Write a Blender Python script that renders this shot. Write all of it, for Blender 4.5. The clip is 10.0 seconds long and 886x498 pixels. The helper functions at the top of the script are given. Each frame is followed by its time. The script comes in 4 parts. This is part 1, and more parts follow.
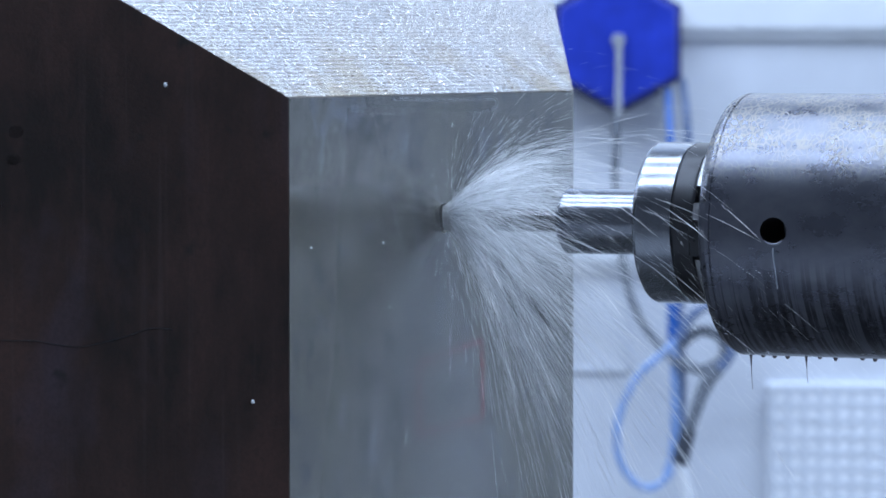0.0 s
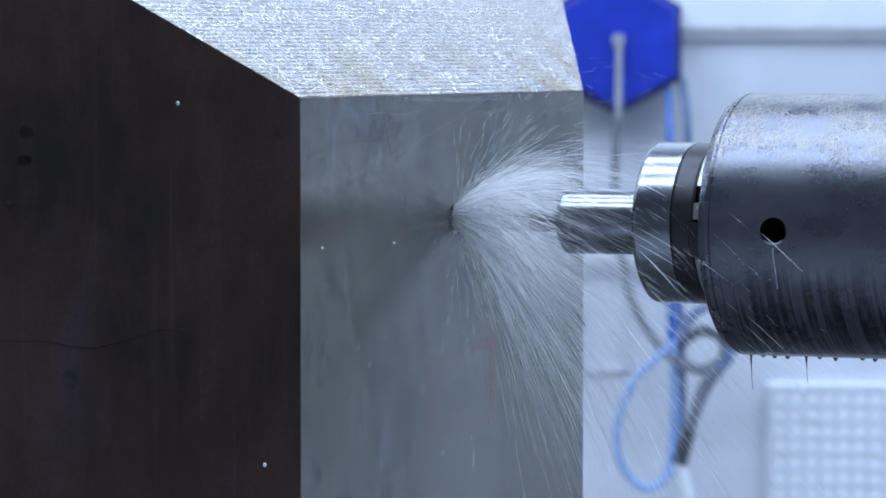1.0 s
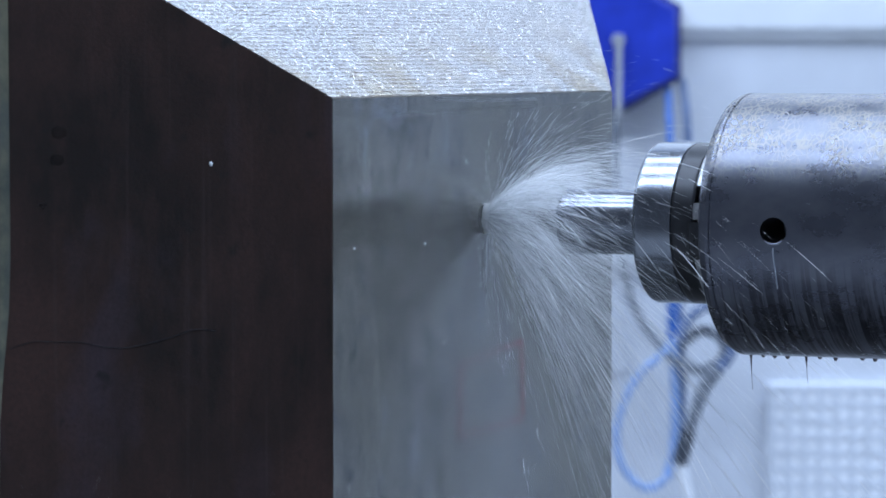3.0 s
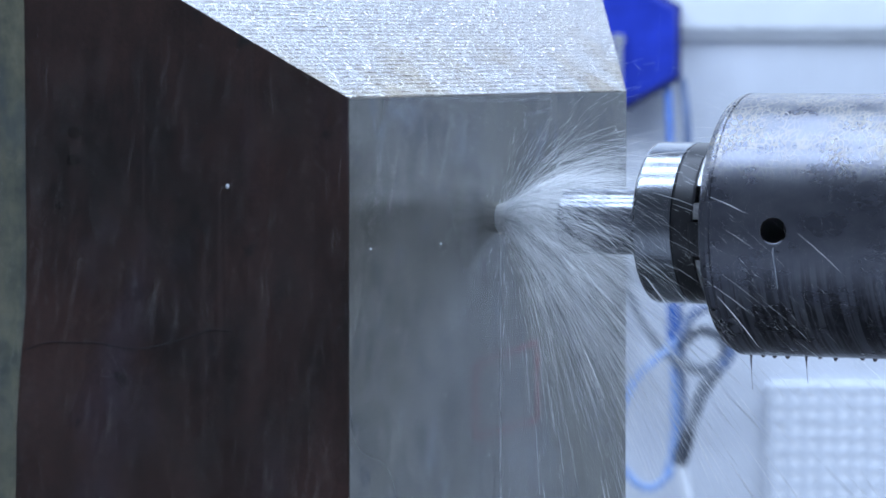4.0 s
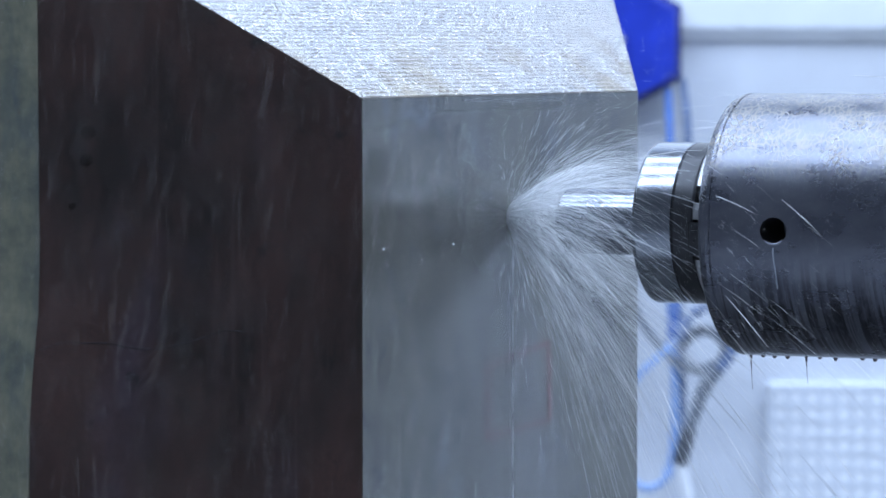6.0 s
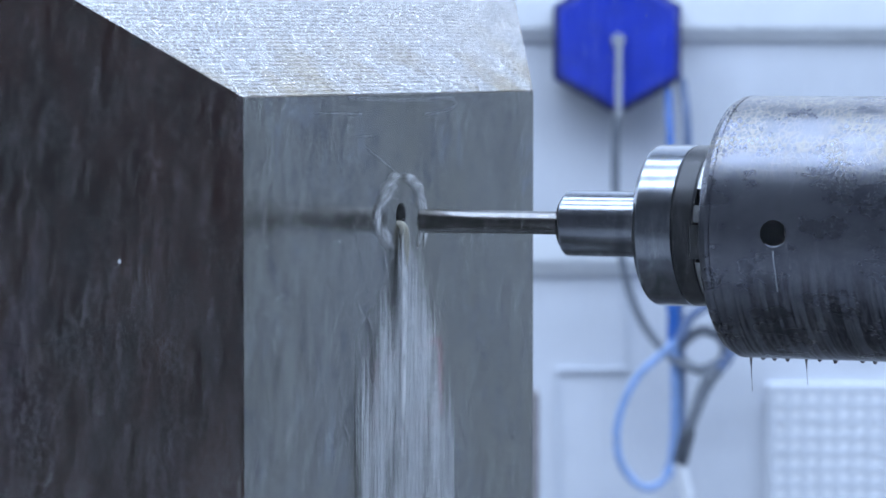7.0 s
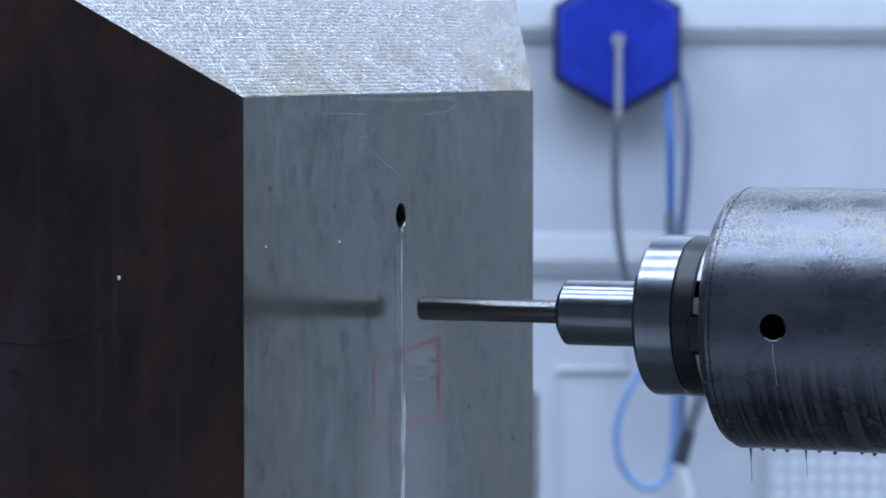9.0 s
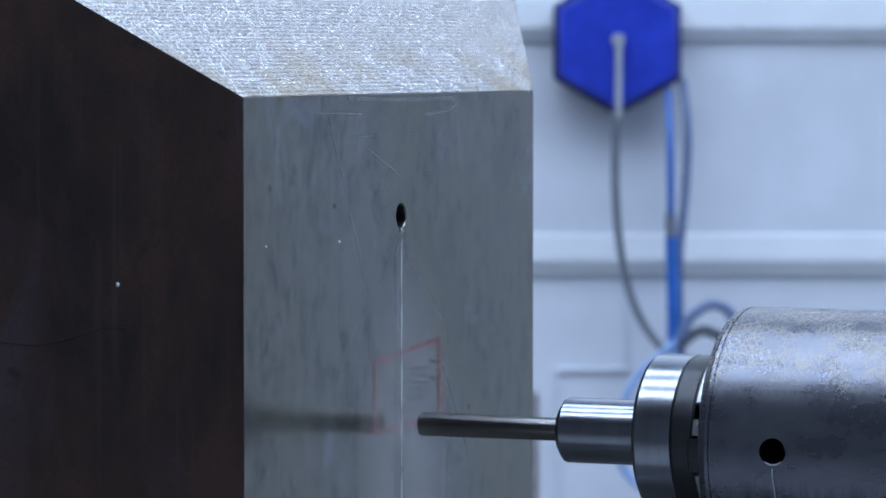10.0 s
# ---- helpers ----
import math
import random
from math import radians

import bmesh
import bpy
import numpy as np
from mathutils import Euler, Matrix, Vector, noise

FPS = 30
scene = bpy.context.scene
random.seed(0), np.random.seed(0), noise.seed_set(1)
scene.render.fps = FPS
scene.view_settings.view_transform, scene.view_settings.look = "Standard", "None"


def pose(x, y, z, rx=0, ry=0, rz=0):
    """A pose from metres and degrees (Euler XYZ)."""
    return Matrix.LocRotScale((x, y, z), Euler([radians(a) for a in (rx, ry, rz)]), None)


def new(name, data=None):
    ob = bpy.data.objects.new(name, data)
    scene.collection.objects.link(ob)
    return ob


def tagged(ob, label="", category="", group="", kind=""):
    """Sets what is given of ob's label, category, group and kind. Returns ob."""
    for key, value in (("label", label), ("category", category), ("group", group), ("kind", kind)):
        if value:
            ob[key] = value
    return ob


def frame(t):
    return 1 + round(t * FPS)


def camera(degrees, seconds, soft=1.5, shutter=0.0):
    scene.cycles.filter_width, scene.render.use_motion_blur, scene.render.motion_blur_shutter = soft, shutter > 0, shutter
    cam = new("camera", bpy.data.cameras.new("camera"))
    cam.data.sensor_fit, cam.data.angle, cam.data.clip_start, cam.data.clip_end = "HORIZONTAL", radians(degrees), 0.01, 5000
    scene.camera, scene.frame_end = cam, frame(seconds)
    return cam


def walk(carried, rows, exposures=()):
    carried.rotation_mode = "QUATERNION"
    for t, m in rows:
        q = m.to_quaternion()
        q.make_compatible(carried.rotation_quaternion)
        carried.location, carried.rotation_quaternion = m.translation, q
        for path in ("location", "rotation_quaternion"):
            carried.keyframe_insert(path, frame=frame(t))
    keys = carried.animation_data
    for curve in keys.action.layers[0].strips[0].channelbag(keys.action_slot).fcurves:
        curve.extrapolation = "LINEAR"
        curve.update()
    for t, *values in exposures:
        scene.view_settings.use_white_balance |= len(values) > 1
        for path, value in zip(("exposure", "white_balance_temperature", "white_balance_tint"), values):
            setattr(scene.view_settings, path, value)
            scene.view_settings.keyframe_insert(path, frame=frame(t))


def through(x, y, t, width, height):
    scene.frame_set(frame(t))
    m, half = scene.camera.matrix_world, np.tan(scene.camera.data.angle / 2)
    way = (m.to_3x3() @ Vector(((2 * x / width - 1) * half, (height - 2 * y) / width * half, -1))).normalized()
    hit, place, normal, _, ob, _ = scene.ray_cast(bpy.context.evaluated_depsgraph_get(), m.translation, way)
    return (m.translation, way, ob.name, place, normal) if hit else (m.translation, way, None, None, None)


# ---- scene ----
TURN = -23.7                        # the machine's axis against the line of sight
HOLE = Vector((-0.02155, 2.12414, 1.21517))     # mouth of the bore, block drawn back
AXIS = Vector((0.17222, 2.03909, 1.21409))      # a point on the spindle's axis, spindle up
WALL_Y = 4.6

# camera
cam = camera(12.26, 10.0, soft=1.6)
cam.data.dof.use_dof = True
cam.data.dof.focus_distance = 2.04
cam.data.dof.aperture_fstop = 19.0
VIEW = pose(0, 0, 1.3, 90 - 2.75, 0, 0)
walk(cam, [(0.0, VIEW), (10.0, VIEW)], exposures=[(0.0, 0.05), (2.5, 0.03), (5.5, 0.27), (6.8, 0.12), (7.6, -0.08), (8.5, -0.19), (10.0, -0.2)])

# world and lights: unseen roof strips, and a high window added for light
world = bpy.data.worlds.new("world")
scene.world = world
world.use_nodes = True
wn = world.node_tree.nodes
sky = wn.new("ShaderNodeTexSky")
sky.sky_type, sky.sun_disc, sky.sun_elevation, sky.sun_rotation = "NISHITA", False, radians(40), radians(30)
wn["Background"].inputs["Strength"].default_value = 0.08
world.node_tree.links.new(sky.outputs[0], wn["Background"].inputs["Color"])


def area_lamp(name, size_x, size_y, watts, colour, m):
    lamp = bpy.data.lights.new(name, "AREA")
    lamp.shape, lamp.size, lamp.size_y, lamp.energy, lamp.color = "RECTANGLE", size_x, size_y, watts, colour
    ob = new(name, lamp)
    ob.matrix_world = m
    return ob


# Three overhead strips, unseen, spaced to band the turned steel's highlights
for lamp_y, watts in ((0.9, 245), (2.15, 230), (3.4, 195)):
    area_lamp("unseen_roof_light", 9.4, 0.5, watts, (0.605, 0.75, 0.99), pose(0.0, lamp_y, 4.98))
# Window lamp added out of view to brighten the milled slope
area_lamp("added_window_light", 4.6, 1.5, 34, (0.58, 0.74, 1.0), pose(1.4, WALL_Y + 0.05, 3.0, 90, 0, 180))


# ---- materials ----
def material(name):
    mat = bpy.data.materials.new(name)
    mat.use_nodes = True
    return mat, mat.node_tree.nodes, mat.node_tree.links, mat.node_tree.nodes["Principled BSDF"]


def coords(nodes, links, scale=(1, 1, 1), turn=(0, 0, 0)):
    tc, mp = nodes.new("ShaderNodeTexCoord"), nodes.new("ShaderNodeMapping")
    mp.inputs["Scale"].default_value, mp.inputs["Rotation"].default_value = scale, turn
    links.new(tc.outputs["Object"], mp.inputs["Vector"])
    return mp.outputs[0]


def noise_tex(nodes, links, vec, scale, detail=4.0, rough=0.55, distort=0.0):
    n = nodes.new("ShaderNodeTexNoise")
    n.inputs["Scale"].default_value, n.inputs["Detail"].default_value = scale, detail
    n.inputs["Roughness"].default_value, n.inputs["Distortion"].default_value = rough, distort
    links.new(vec, n.inputs["Vector"])
    return n.outputs["Fac"]


def ramp(nodes, links, fac, stops):
    r = nodes.new("ShaderNodeValToRGB")
    el = r.color_ramp.elements
    while len(el) < len(stops):
        el.new(0.5)
    for e, (p, c) in zip(el, stops):
        e.position, e.color = p, (c, c, c, 1) if isinstance(c, (int, float)) else (*c, 1)
    links.new(fac, r.inputs["Fac"])
    return r.outputs["Color"]


def mix(nodes, links, fac, a, b, mode="MIX"):
    m = nodes.new("ShaderNodeMix")
    m.data_type, m.blend_type = "RGBA", mode
    for sock, v in ((m.inputs[0], fac), (m.inputs[6], a), (m.inputs[7], b)):
        if isinstance(v, (int, float)):
            sock.default_value = v
        elif isinstance(v, tuple):
            sock.default_value = (*v, 1)
        else:
            links.new(v, sock)
    return m.outputs[2]


def bump(nodes, links, bsdf, height, strength, distance, before=None):
    b = nodes.new("ShaderNodeBump")
    b.inputs["Strength"].default_value, b.inputs["Distance"].default_value = strength, distance
    links.new(height, b.inputs["Height"])
    if before is not None:
        links.new(before, b.inputs["Normal"])
    links.new(b.outputs[0], bsdf.inputs["Normal"])
    return b.outputs[0]


def simple(name, colour, rough=0.5, metal=0.0, vary=0.25, scale=60, relief=0.0):
    mat, n, l, b = material(name)
    v = coords(n, l)
    f = noise_tex(n, l, v, scale, 5)
    g = noise_tex(n, l, v, scale / 9, 3)
    dark = tuple(c * (1 - vary) for c in colour)
    lite = tuple(min(1.0, c * (1 + vary)) for c in colour)
    c1 = mix(n, l, ramp(n, l, f, [(0.3, 0.0), (0.7, 1.0)]), dark, lite)
    c2 = mix(n, l, ramp(n, l, g, [(0.35, 0.0), (0.7, 0.35)]), c1, dark)
    l.new(c2, b.inputs["Base Color"])
    b.inputs["Metallic"].default_value = metal
    l.new(ramp(n, l, f, [(0.2, max(0.02, rough * 0.8)), (0.8, min(1.0, rough * 1.2))]), b.inputs["Roughness"])
    if relief:
        bump(n, l, b, f, 0.5, relief)
    return mat


def machined_face_material():
    """Ground steel under a dried oily film: fine upright grain, smudges, pale chalky bloom."""
    mat, n, l, b = material("ground_steel")
    grain = noise_tex(n, l, coords(n, l, (1, 700, 22)), 1.0, 5, 0.6)
    wide = noise_tex(n, l, coords(n, l, (1, 7, 4)), 1.0, 3, 0.5)
    smear = noise_tex(n, l, coords(n, l, (1, 34, 20)), 1.0, 6, 0.66, 0.8)
    blot = noise_tex(n, l, coords(n, l, (1, 105, 72)), 1.0, 6, 0.7, 0.5)
    fine = noise_tex(n, l, coords(n, l, (1, 420, 360)), 1.0, 5, 0.7)
    c = mix(n, l, ramp(n, l, wide, [(0.35, 0.0), (0.65, 1.0)]), (0.176, 0.168, 0.130), (0.200, 0.200, 0.186))
    c = mix(n, l, ramp(n, l, grain, [(0.35, 0.0), (0.75, 0.5)]), c, (0.135, 0.133, 0.12))
    c = mix(n, l, ramp(n, l, smear, [(0.47, 0.0), (0.62, 0.7)]), c, (0.130, 0.127, 0.115))
    spots = mix(n, l, 1.0, ramp(n, l, blot, [(0.51, 0.0), (0.64, 0.95)]), ramp(n, l, smear, [(0.42, 0.12), (0.60, 1.0)]), "MULTIPLY")
    c = mix(n, l, spots, c, (0.076, 0.078, 0.09))
    c = mix(n, l, ramp(n, l, fine, [(0.60, 0.0), (0.72, 0.6)]), c, (0.085, 0.08, 0.078))
    bloom = noise_tex(n, l, coords(n, l, (1, 26, 17)), 1.0, 6, 0.72, 1.2)
    c = mix(n, l, ramp(n, l, bloom, [(0.56, 0.0), (0.70, 0.5)]), c, (0.27, 0.30, 0.36))
    l.new(c, b.inputs["Base Color"])
    b.inputs["Metallic"].default_value = 0.66
    l.new(ramp(n, l, blot, [(0.35, 0.14), (0.7, 0.24)]), b.inputs["Roughness"])
    n1 = bump(n, l, b, grain, 0.07, 0.0002)
    bump(n, l, b, blot, 0.05, 0.0004, n1)
    return mat


def milled_face_material():
    """Rough-milled bright steel: close rows of cutter marks broken into glinting beads."""
    mat, n, l, b = material("milled_steel")
    rows = n.new("ShaderNodeTexWave")
    rows.wave_type, rows.bands_direction = "BANDS", "Z"
    rows.inputs["Scale"].default_value, rows.inputs["Distortion"].default_value = 1.0, 0.5
    rows.inputs["Detail"].default_value, rows.inputs["Detail Scale"].default_value = 2.0, 2.0
    l.new(coords(n, l, (30, 30, 170)), rows.inputs["Vector"])
    bead = n.new("ShaderNodeTexVoronoi")
    bead.inputs["Scale"].default_value = 1.0
    l.new(coords(n, l, (120, 420, 640)), bead.inputs["Vector"])
    grit = noise_tex(n, l, coords(n, l, (300, 520, 900)), 1.0, 5, 0.7)
    wide = noise_tex(n, l, coords(n, l, (12, 16, 26)), 1.0, 4, 0.6)
    # Glint of the crests and shade of the troughs also put into colour
    c = mix(n, l, ramp(n, l, grit, [(0.35, 0.0), (0.68, 1.0)]), (0.47, 0.475, 0.48), (0.90, 0.90, 0.89))
    c = mix(n, l, ramp(n, l, rows.outputs["Fac"], [(0.0, 0.45), (0.35, 0.0)]), c, (0.16, 0.155, 0.14))
    c = mix(n, l, ramp(n, l, bead.outputs["Distance"], [(0.45, 0.0), (0.8, 0.4)]), c, (0.20, 0.19, 0.165))
    sep, low = n.new("ShaderNodeSeparateXYZ"), n.new("ShaderNodeMapRange")
    l.new(coords(n, l), sep.inputs[0])
    for k, x in enumerate((0.105, 0.062, 0.1, 1.0)):
        low.inputs[k + 1].default_value = x
    l.new(sep.outputs["Z"], low.inputs[0])
    tan = mix(n, l, 1.0, ramp(n, l, wide, [(0.44, 0.0), (0.62, 0.75)]), low.outputs[0], "MULTIPLY")
    c = mix(n, l, tan, c, (0.40, 0.33, 0.20))
    l.new(c, b.inputs["Base Color"])
    b.inputs["Metallic"].default_value = 0.95
    l.new(ramp(n, l, wide, [(0.3, 0.17), (0.7, 0.25)]), b.inputs["Roughness"])
    n1 = bump(n, l, b, rows.outputs["Fac"], 0.7, 0.0011)
    n3 = bump(n, l, b, bead.outputs["Distance"], 0.8, 0.0013, n1)
    bump(n, l, b, grit, 0.5, 0.0008, n3)
    return mat


def scale_face_material():
    """Brown-black mill scale with soft violet and rust patches."""
    mat, n, l, b = material("mill_scale")
    v = coords(n, l)
    big = noise_tex(n, l, v, 9, 4, 0.6)
    mid = noise_tex(n, l, coords(n, l, (40, 40, 14)), 1.0, 5, 0.65)
    fine = noise_tex(n, l, v, 420, 6, 0.7)
    spots = noise_tex(n, l, coords(n, l, (70, 70, 60)), 1.0, 2)
    c = mix(n, l, ramp(n, l, big, [(0.35, 0.0), (0.65, 1.0)]), (0.017, 0.011, 0.0095), (0.051, 0.0265, 0.021))
    c = mix(n, l, ramp(n, l, mid, [(0.45, 0.0), (0.75, 0.8)]), c, (0.063, 0.032, 0.026))
    violet = noise_tex(n, l, coords(n, l, (14, 14, 7)), 1.0, 4, 0.6, 0.5)
    c = mix(n, l, ramp(n, l, violet, [(0.55, 0.0), (0.72, 0.7)]), c, (0.050, 0.037, 0.050))
    c = mix(n, l, ramp(n, l, spots, [(0.66, 0.0), (0.76, 0.9)]), c, (0.014, 0.013, 0.013))
    c = mix(n, l, ramp(n, l, fine, [(0.3, 0.45), (0.6, 0.0)]), c, (0.015, 0.014, 0.014))
    l.new(c, b.inputs["Base Color"])
    b.inputs["Specular IOR Level"].default_value = 0.22
    l.new(ramp(n, l, mid, [(0.3, 0.45), (0.7, 0.62)]), b.inputs["Roughness"])
    scored = noise_tex(n, l, coords(n, l, (210, 210, 5)), 1.0, 3, 0.6)
    c2 = mix(n, l, ramp(n, l, scored, [(0.58, 0.0), (0.78, 0.22)]), c, (0.085, 0.062, 0.058))
    l.new(c2, b.inputs["Base Color"])
    bump(n, l, b, fine, 0.35, 0.0006)
    return mat


def green_face_material():
    """Pale green-grey protective coat with rust runs and wet stains."""
    mat, n, l, b = material("green_coat")
    v = coords(n, l)
    run = noise_tex(n, l, coords(n, l, (60, 60, 9)), 1.0, 5, 0.65, 0.6)
    blot = noise_tex(n, l, coords(n, l, (70, 70, 55)), 1.0, 6, 0.7)
    fine = noise_tex(n, l, v, 260, 6, 0.7)
    c = mix(n, l, ramp(n, l, blot, [(0.35, 0.0), (0.65, 1.0)]), (0.075, 0.085, 0.066), (0.19, 0.185, 0.125))
    c = mix(n, l, ramp(n, l, run, [(0.5, 0.0), (0.72, 0.85)]), c, (0.06, 0.08, 0.085))
    c = mix(n, l, ramp(n, l, fine, [(0.62, 0.0), (0.74, 0.8)]), c, (0.11, 0.07, 0.03))
    l.new(c, b.inputs["Base Color"])
    b.inputs["Roughness"].default_value = 0.5
    bump(n, l, b, fine, 0.3, 0.0005)
    return mat


def quill_material():
    """Turned steel under drying coolant: a beaded wet net above, broken dark rings below."""
    mat, n, l, b = material("wet_quill_steel")
    v = coords(n, l)
    vor = n.new("ShaderNodeTexVoronoi")
    vor.feature = "DISTANCE_TO_EDGE"
    vor.inputs["Scale"].default_value = 1.0
    warp = n.new("ShaderNodeTexNoise")
    warp.inputs["Scale"].default_value, warp.inputs["Detail"].default_value = 130.0, 3.0
    l.new(v, warp.inputs["Vector"])
    bent = n.new("ShaderNodeMix")
    bent.data_type, bent.blend_type = "RGBA", "LINEAR_LIGHT"
    bent.inputs[0].default_value = 0.003
    l.new(v, bent.inputs[6]), l.new(warp.outputs["Color"], bent.inputs[7])
    mp = n.new("ShaderNodeMapping")
    mp.inputs["Scale"].default_value = (400, 230, 230)
    l.new(bent.outputs[2], mp.inputs["Vector"]), l.new(mp.outputs[0], vor.inputs["Vector"])
    net = ramp(n, l, vor.outputs["Distance"], [(0.03, 1.0), (0.15, 0.0)])
    lines = noise_tex(n, l, coords(n, l, (380, 5, 5)), 1.0, 3, 0.6, 0.3)
    breaks = noise_tex(n, l, coords(n, l, (240, 60, 110)), 1.0, 4, 0.65)
    blot = noise_tex(n, l, coords(n, l, (34, 55, 55)), 1.0, 5, 0.65)
    patch = noise_tex(n, l, coords(n, l, (60, 80, 80)), 1.0, 4, 0.6)
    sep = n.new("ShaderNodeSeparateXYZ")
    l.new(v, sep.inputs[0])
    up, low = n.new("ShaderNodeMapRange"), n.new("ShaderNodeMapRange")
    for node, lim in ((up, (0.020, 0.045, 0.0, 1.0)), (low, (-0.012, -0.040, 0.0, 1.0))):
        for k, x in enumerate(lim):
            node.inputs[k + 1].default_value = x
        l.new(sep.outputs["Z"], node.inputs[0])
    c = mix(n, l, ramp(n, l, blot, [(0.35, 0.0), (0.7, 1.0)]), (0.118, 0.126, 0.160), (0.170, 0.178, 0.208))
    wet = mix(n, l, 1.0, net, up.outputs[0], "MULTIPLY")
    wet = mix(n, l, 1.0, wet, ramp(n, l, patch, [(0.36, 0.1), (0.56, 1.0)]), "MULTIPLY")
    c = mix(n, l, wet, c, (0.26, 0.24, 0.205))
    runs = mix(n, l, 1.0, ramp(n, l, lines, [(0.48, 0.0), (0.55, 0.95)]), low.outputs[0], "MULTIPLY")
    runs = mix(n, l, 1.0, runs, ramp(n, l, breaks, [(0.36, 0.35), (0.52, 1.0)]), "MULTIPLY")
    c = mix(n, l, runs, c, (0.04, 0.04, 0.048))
    l.new(c, b.inputs["Base Color"])
    l.new(ramp(n, l, wet, [(0.0, 0.88), (1.0, 0.15)]), b.inputs["Metallic"])
    r = mix(n, l, wet, ramp(n, l, blot, [(0.3, 0.24), (0.7, 0.33)]), (0.30, 0.30, 0.30))
    l.new(r, b.inputs["Roughness"])
    n1 = bump(n, l, b, wet, 0.22, 0.0005)
    bump(n, l, b, lines, 0.22, 0.0003, n1)
    return mat


def turned_material(name, dark, lite, rough, rings_deep=0.012):
    """Bright turned steel with faint rings round its axis."""
    mat, n, l, b = material(name)
    rings = noise_tex(n, l, coords(n, l, (1500, 6, 6)), 1.0, 3, 0.6)
    smear = noise_tex(n, l, coords(n, l, (260, 14, 14)), 1.0, 4, 0.6)
    l.new(mix(n, l, ramp(n, l, smear, [(0.3, 0.0), (0.7, 1.0)]), dark, lite), b.inputs["Base Color"])
    b.inputs["Metallic"].default_value = 1.0
    l.new(ramp(n, l, smear, [(0.3, rough * 0.95), (0.7, rough * 1.06)]), b.inputs["Roughness"])
    if rings_deep:
        bump(n, l, b, rings, rings_deep, 0.0002)
    return mat


def spray_material(name, low, high, colour=(0.95, 0.97, 0.98)):
    """Aerated coolant: pale, half see-through, each streak a little different."""
    mat, n, l, b = material(name)
    clear, out = n.new("ShaderNodeBsdfTransparent"), n["Material Output"]
    geo, mx = n.new("ShaderNodeNewGeometry"), n.new("ShaderNodeMixShader")
    rg = n.new("ShaderNodeMapRange")
    rg.inputs[3].default_value, rg.inputs[4].default_value = low, high
    l.new(geo.outputs["Random Per Island"], rg.inputs[0])
    b.inputs["Base Color"].default_value = (*colour, 1)
    b.inputs["Roughness"].default_value = 0.4
    tr = n.new("ShaderNodeBsdfTranslucent")
    tr.inputs["Color"].default_value = (*colour, 1)
    half = n.new("ShaderNodeMixShader")
    half.inputs[0].default_value = 0.55
    l.new(b.outputs[0], half.inputs[1]), l.new(tr.outputs[0], half.inputs[2])
    l.new(rg.outputs[0], mx.inputs[0]), l.new(clear.outputs[0], mx.inputs[1]), l.new(half.outputs[0], mx.inputs[2])
    l.new(mx.outputs[0], out.inputs["Surface"])
    return mat


def droplet_material(name, through=0.5):
    """Aerated droplets: white, letting light through."""
    mat, n, l, b = material(name)
    tr, mx, geo = n.new("ShaderNodeBsdfTranslucent"), n.new("ShaderNodeMixShader"), n.new("ShaderNodeNewGeometry")
    c = ramp(n, l, geo.outputs["Random Per Island"], [(0.0, (0.78, 0.81, 0.84)), (1.0, (0.98, 0.985, 0.99))])
    l.new(c, b.inputs["Base Color"]), l.new(c, tr.inputs["Color"])
    b.inputs["Roughness"].default_value = 0.3
    mx.inputs[0].default_value = through
    l.new(b.outputs[0], mx.inputs[1]), l.new(tr.outputs[0], mx.inputs[2])
    l.new(mx.outputs[0], n["Material Output"].inputs["Surface"])
    return mat


def veil_material(name, through=0.5, thin=0.55):
    """Torn coolant film: the mesh's own cover value says how much water there is."""
    mat, n, l, b = material(name)
    clear, mx, out = n.new("ShaderNodeBsdfTransparent"), n.new("ShaderNodeMixShader"), n["Material Output"]
    att = n.new("ShaderNodeAttribute")
    att.attribute_name = "cover"
    tr, half = n.new("ShaderNodeBsdfTranslucent"), n.new("ShaderNodeMixShader")
    tr.inputs["Color"].default_value = b.inputs["Base Color"].default_value = (0.93, 0.95, 0.97, 1)
    half.inputs[0].default_value = through
    l.new(b.outputs[0], half.inputs[1]), l.new(tr.outputs[0], half.inputs[2])
    f = noise_tex(n, l, coords(n, l, (500, 500, 45)), 1.0, 3, 0.6)
    cover = mix(n, l, 1.0, att.outputs["Color"], ramp(n, l, f, [(0.3, thin), (0.7, 1.0)]), "MULTIPLY")
    l.new(cover, mx.inputs[0]), l.new(clear.outputs[0], mx.inputs[1]), l.new(half.outputs[0], mx.inputs[2])
    l.new(mx.outputs[0], out.inputs["Surface"])
    return mat


def mark_material(name, colour, cover, scale=400):
    """Worn marker or chalk: patchy, lets the steel show."""
    mat, n, l, b = material(name)
    clear, mx, out = n.new("ShaderNodeBsdfTransparent"), n.new("ShaderNodeMixShader"), n["Material Output"]
    f = noise_tex(n, l, coords(n, l), scale, 4, 0.65)
    b.inputs["Base Color"].default_value, b.inputs["Roughness"].default_value = (*colour, 1), 0.5
    l.new(ramp(n, l, f, [(0.3, cover * 0.35), (0.7, cover)]), mx.inputs[0])
    l.new(clear.outputs[0], mx.inputs[1]), l.new(b.outputs[0], mx.inputs[2])
    l.new(mx.outputs[0], out.inputs["Surface"])
    return mat


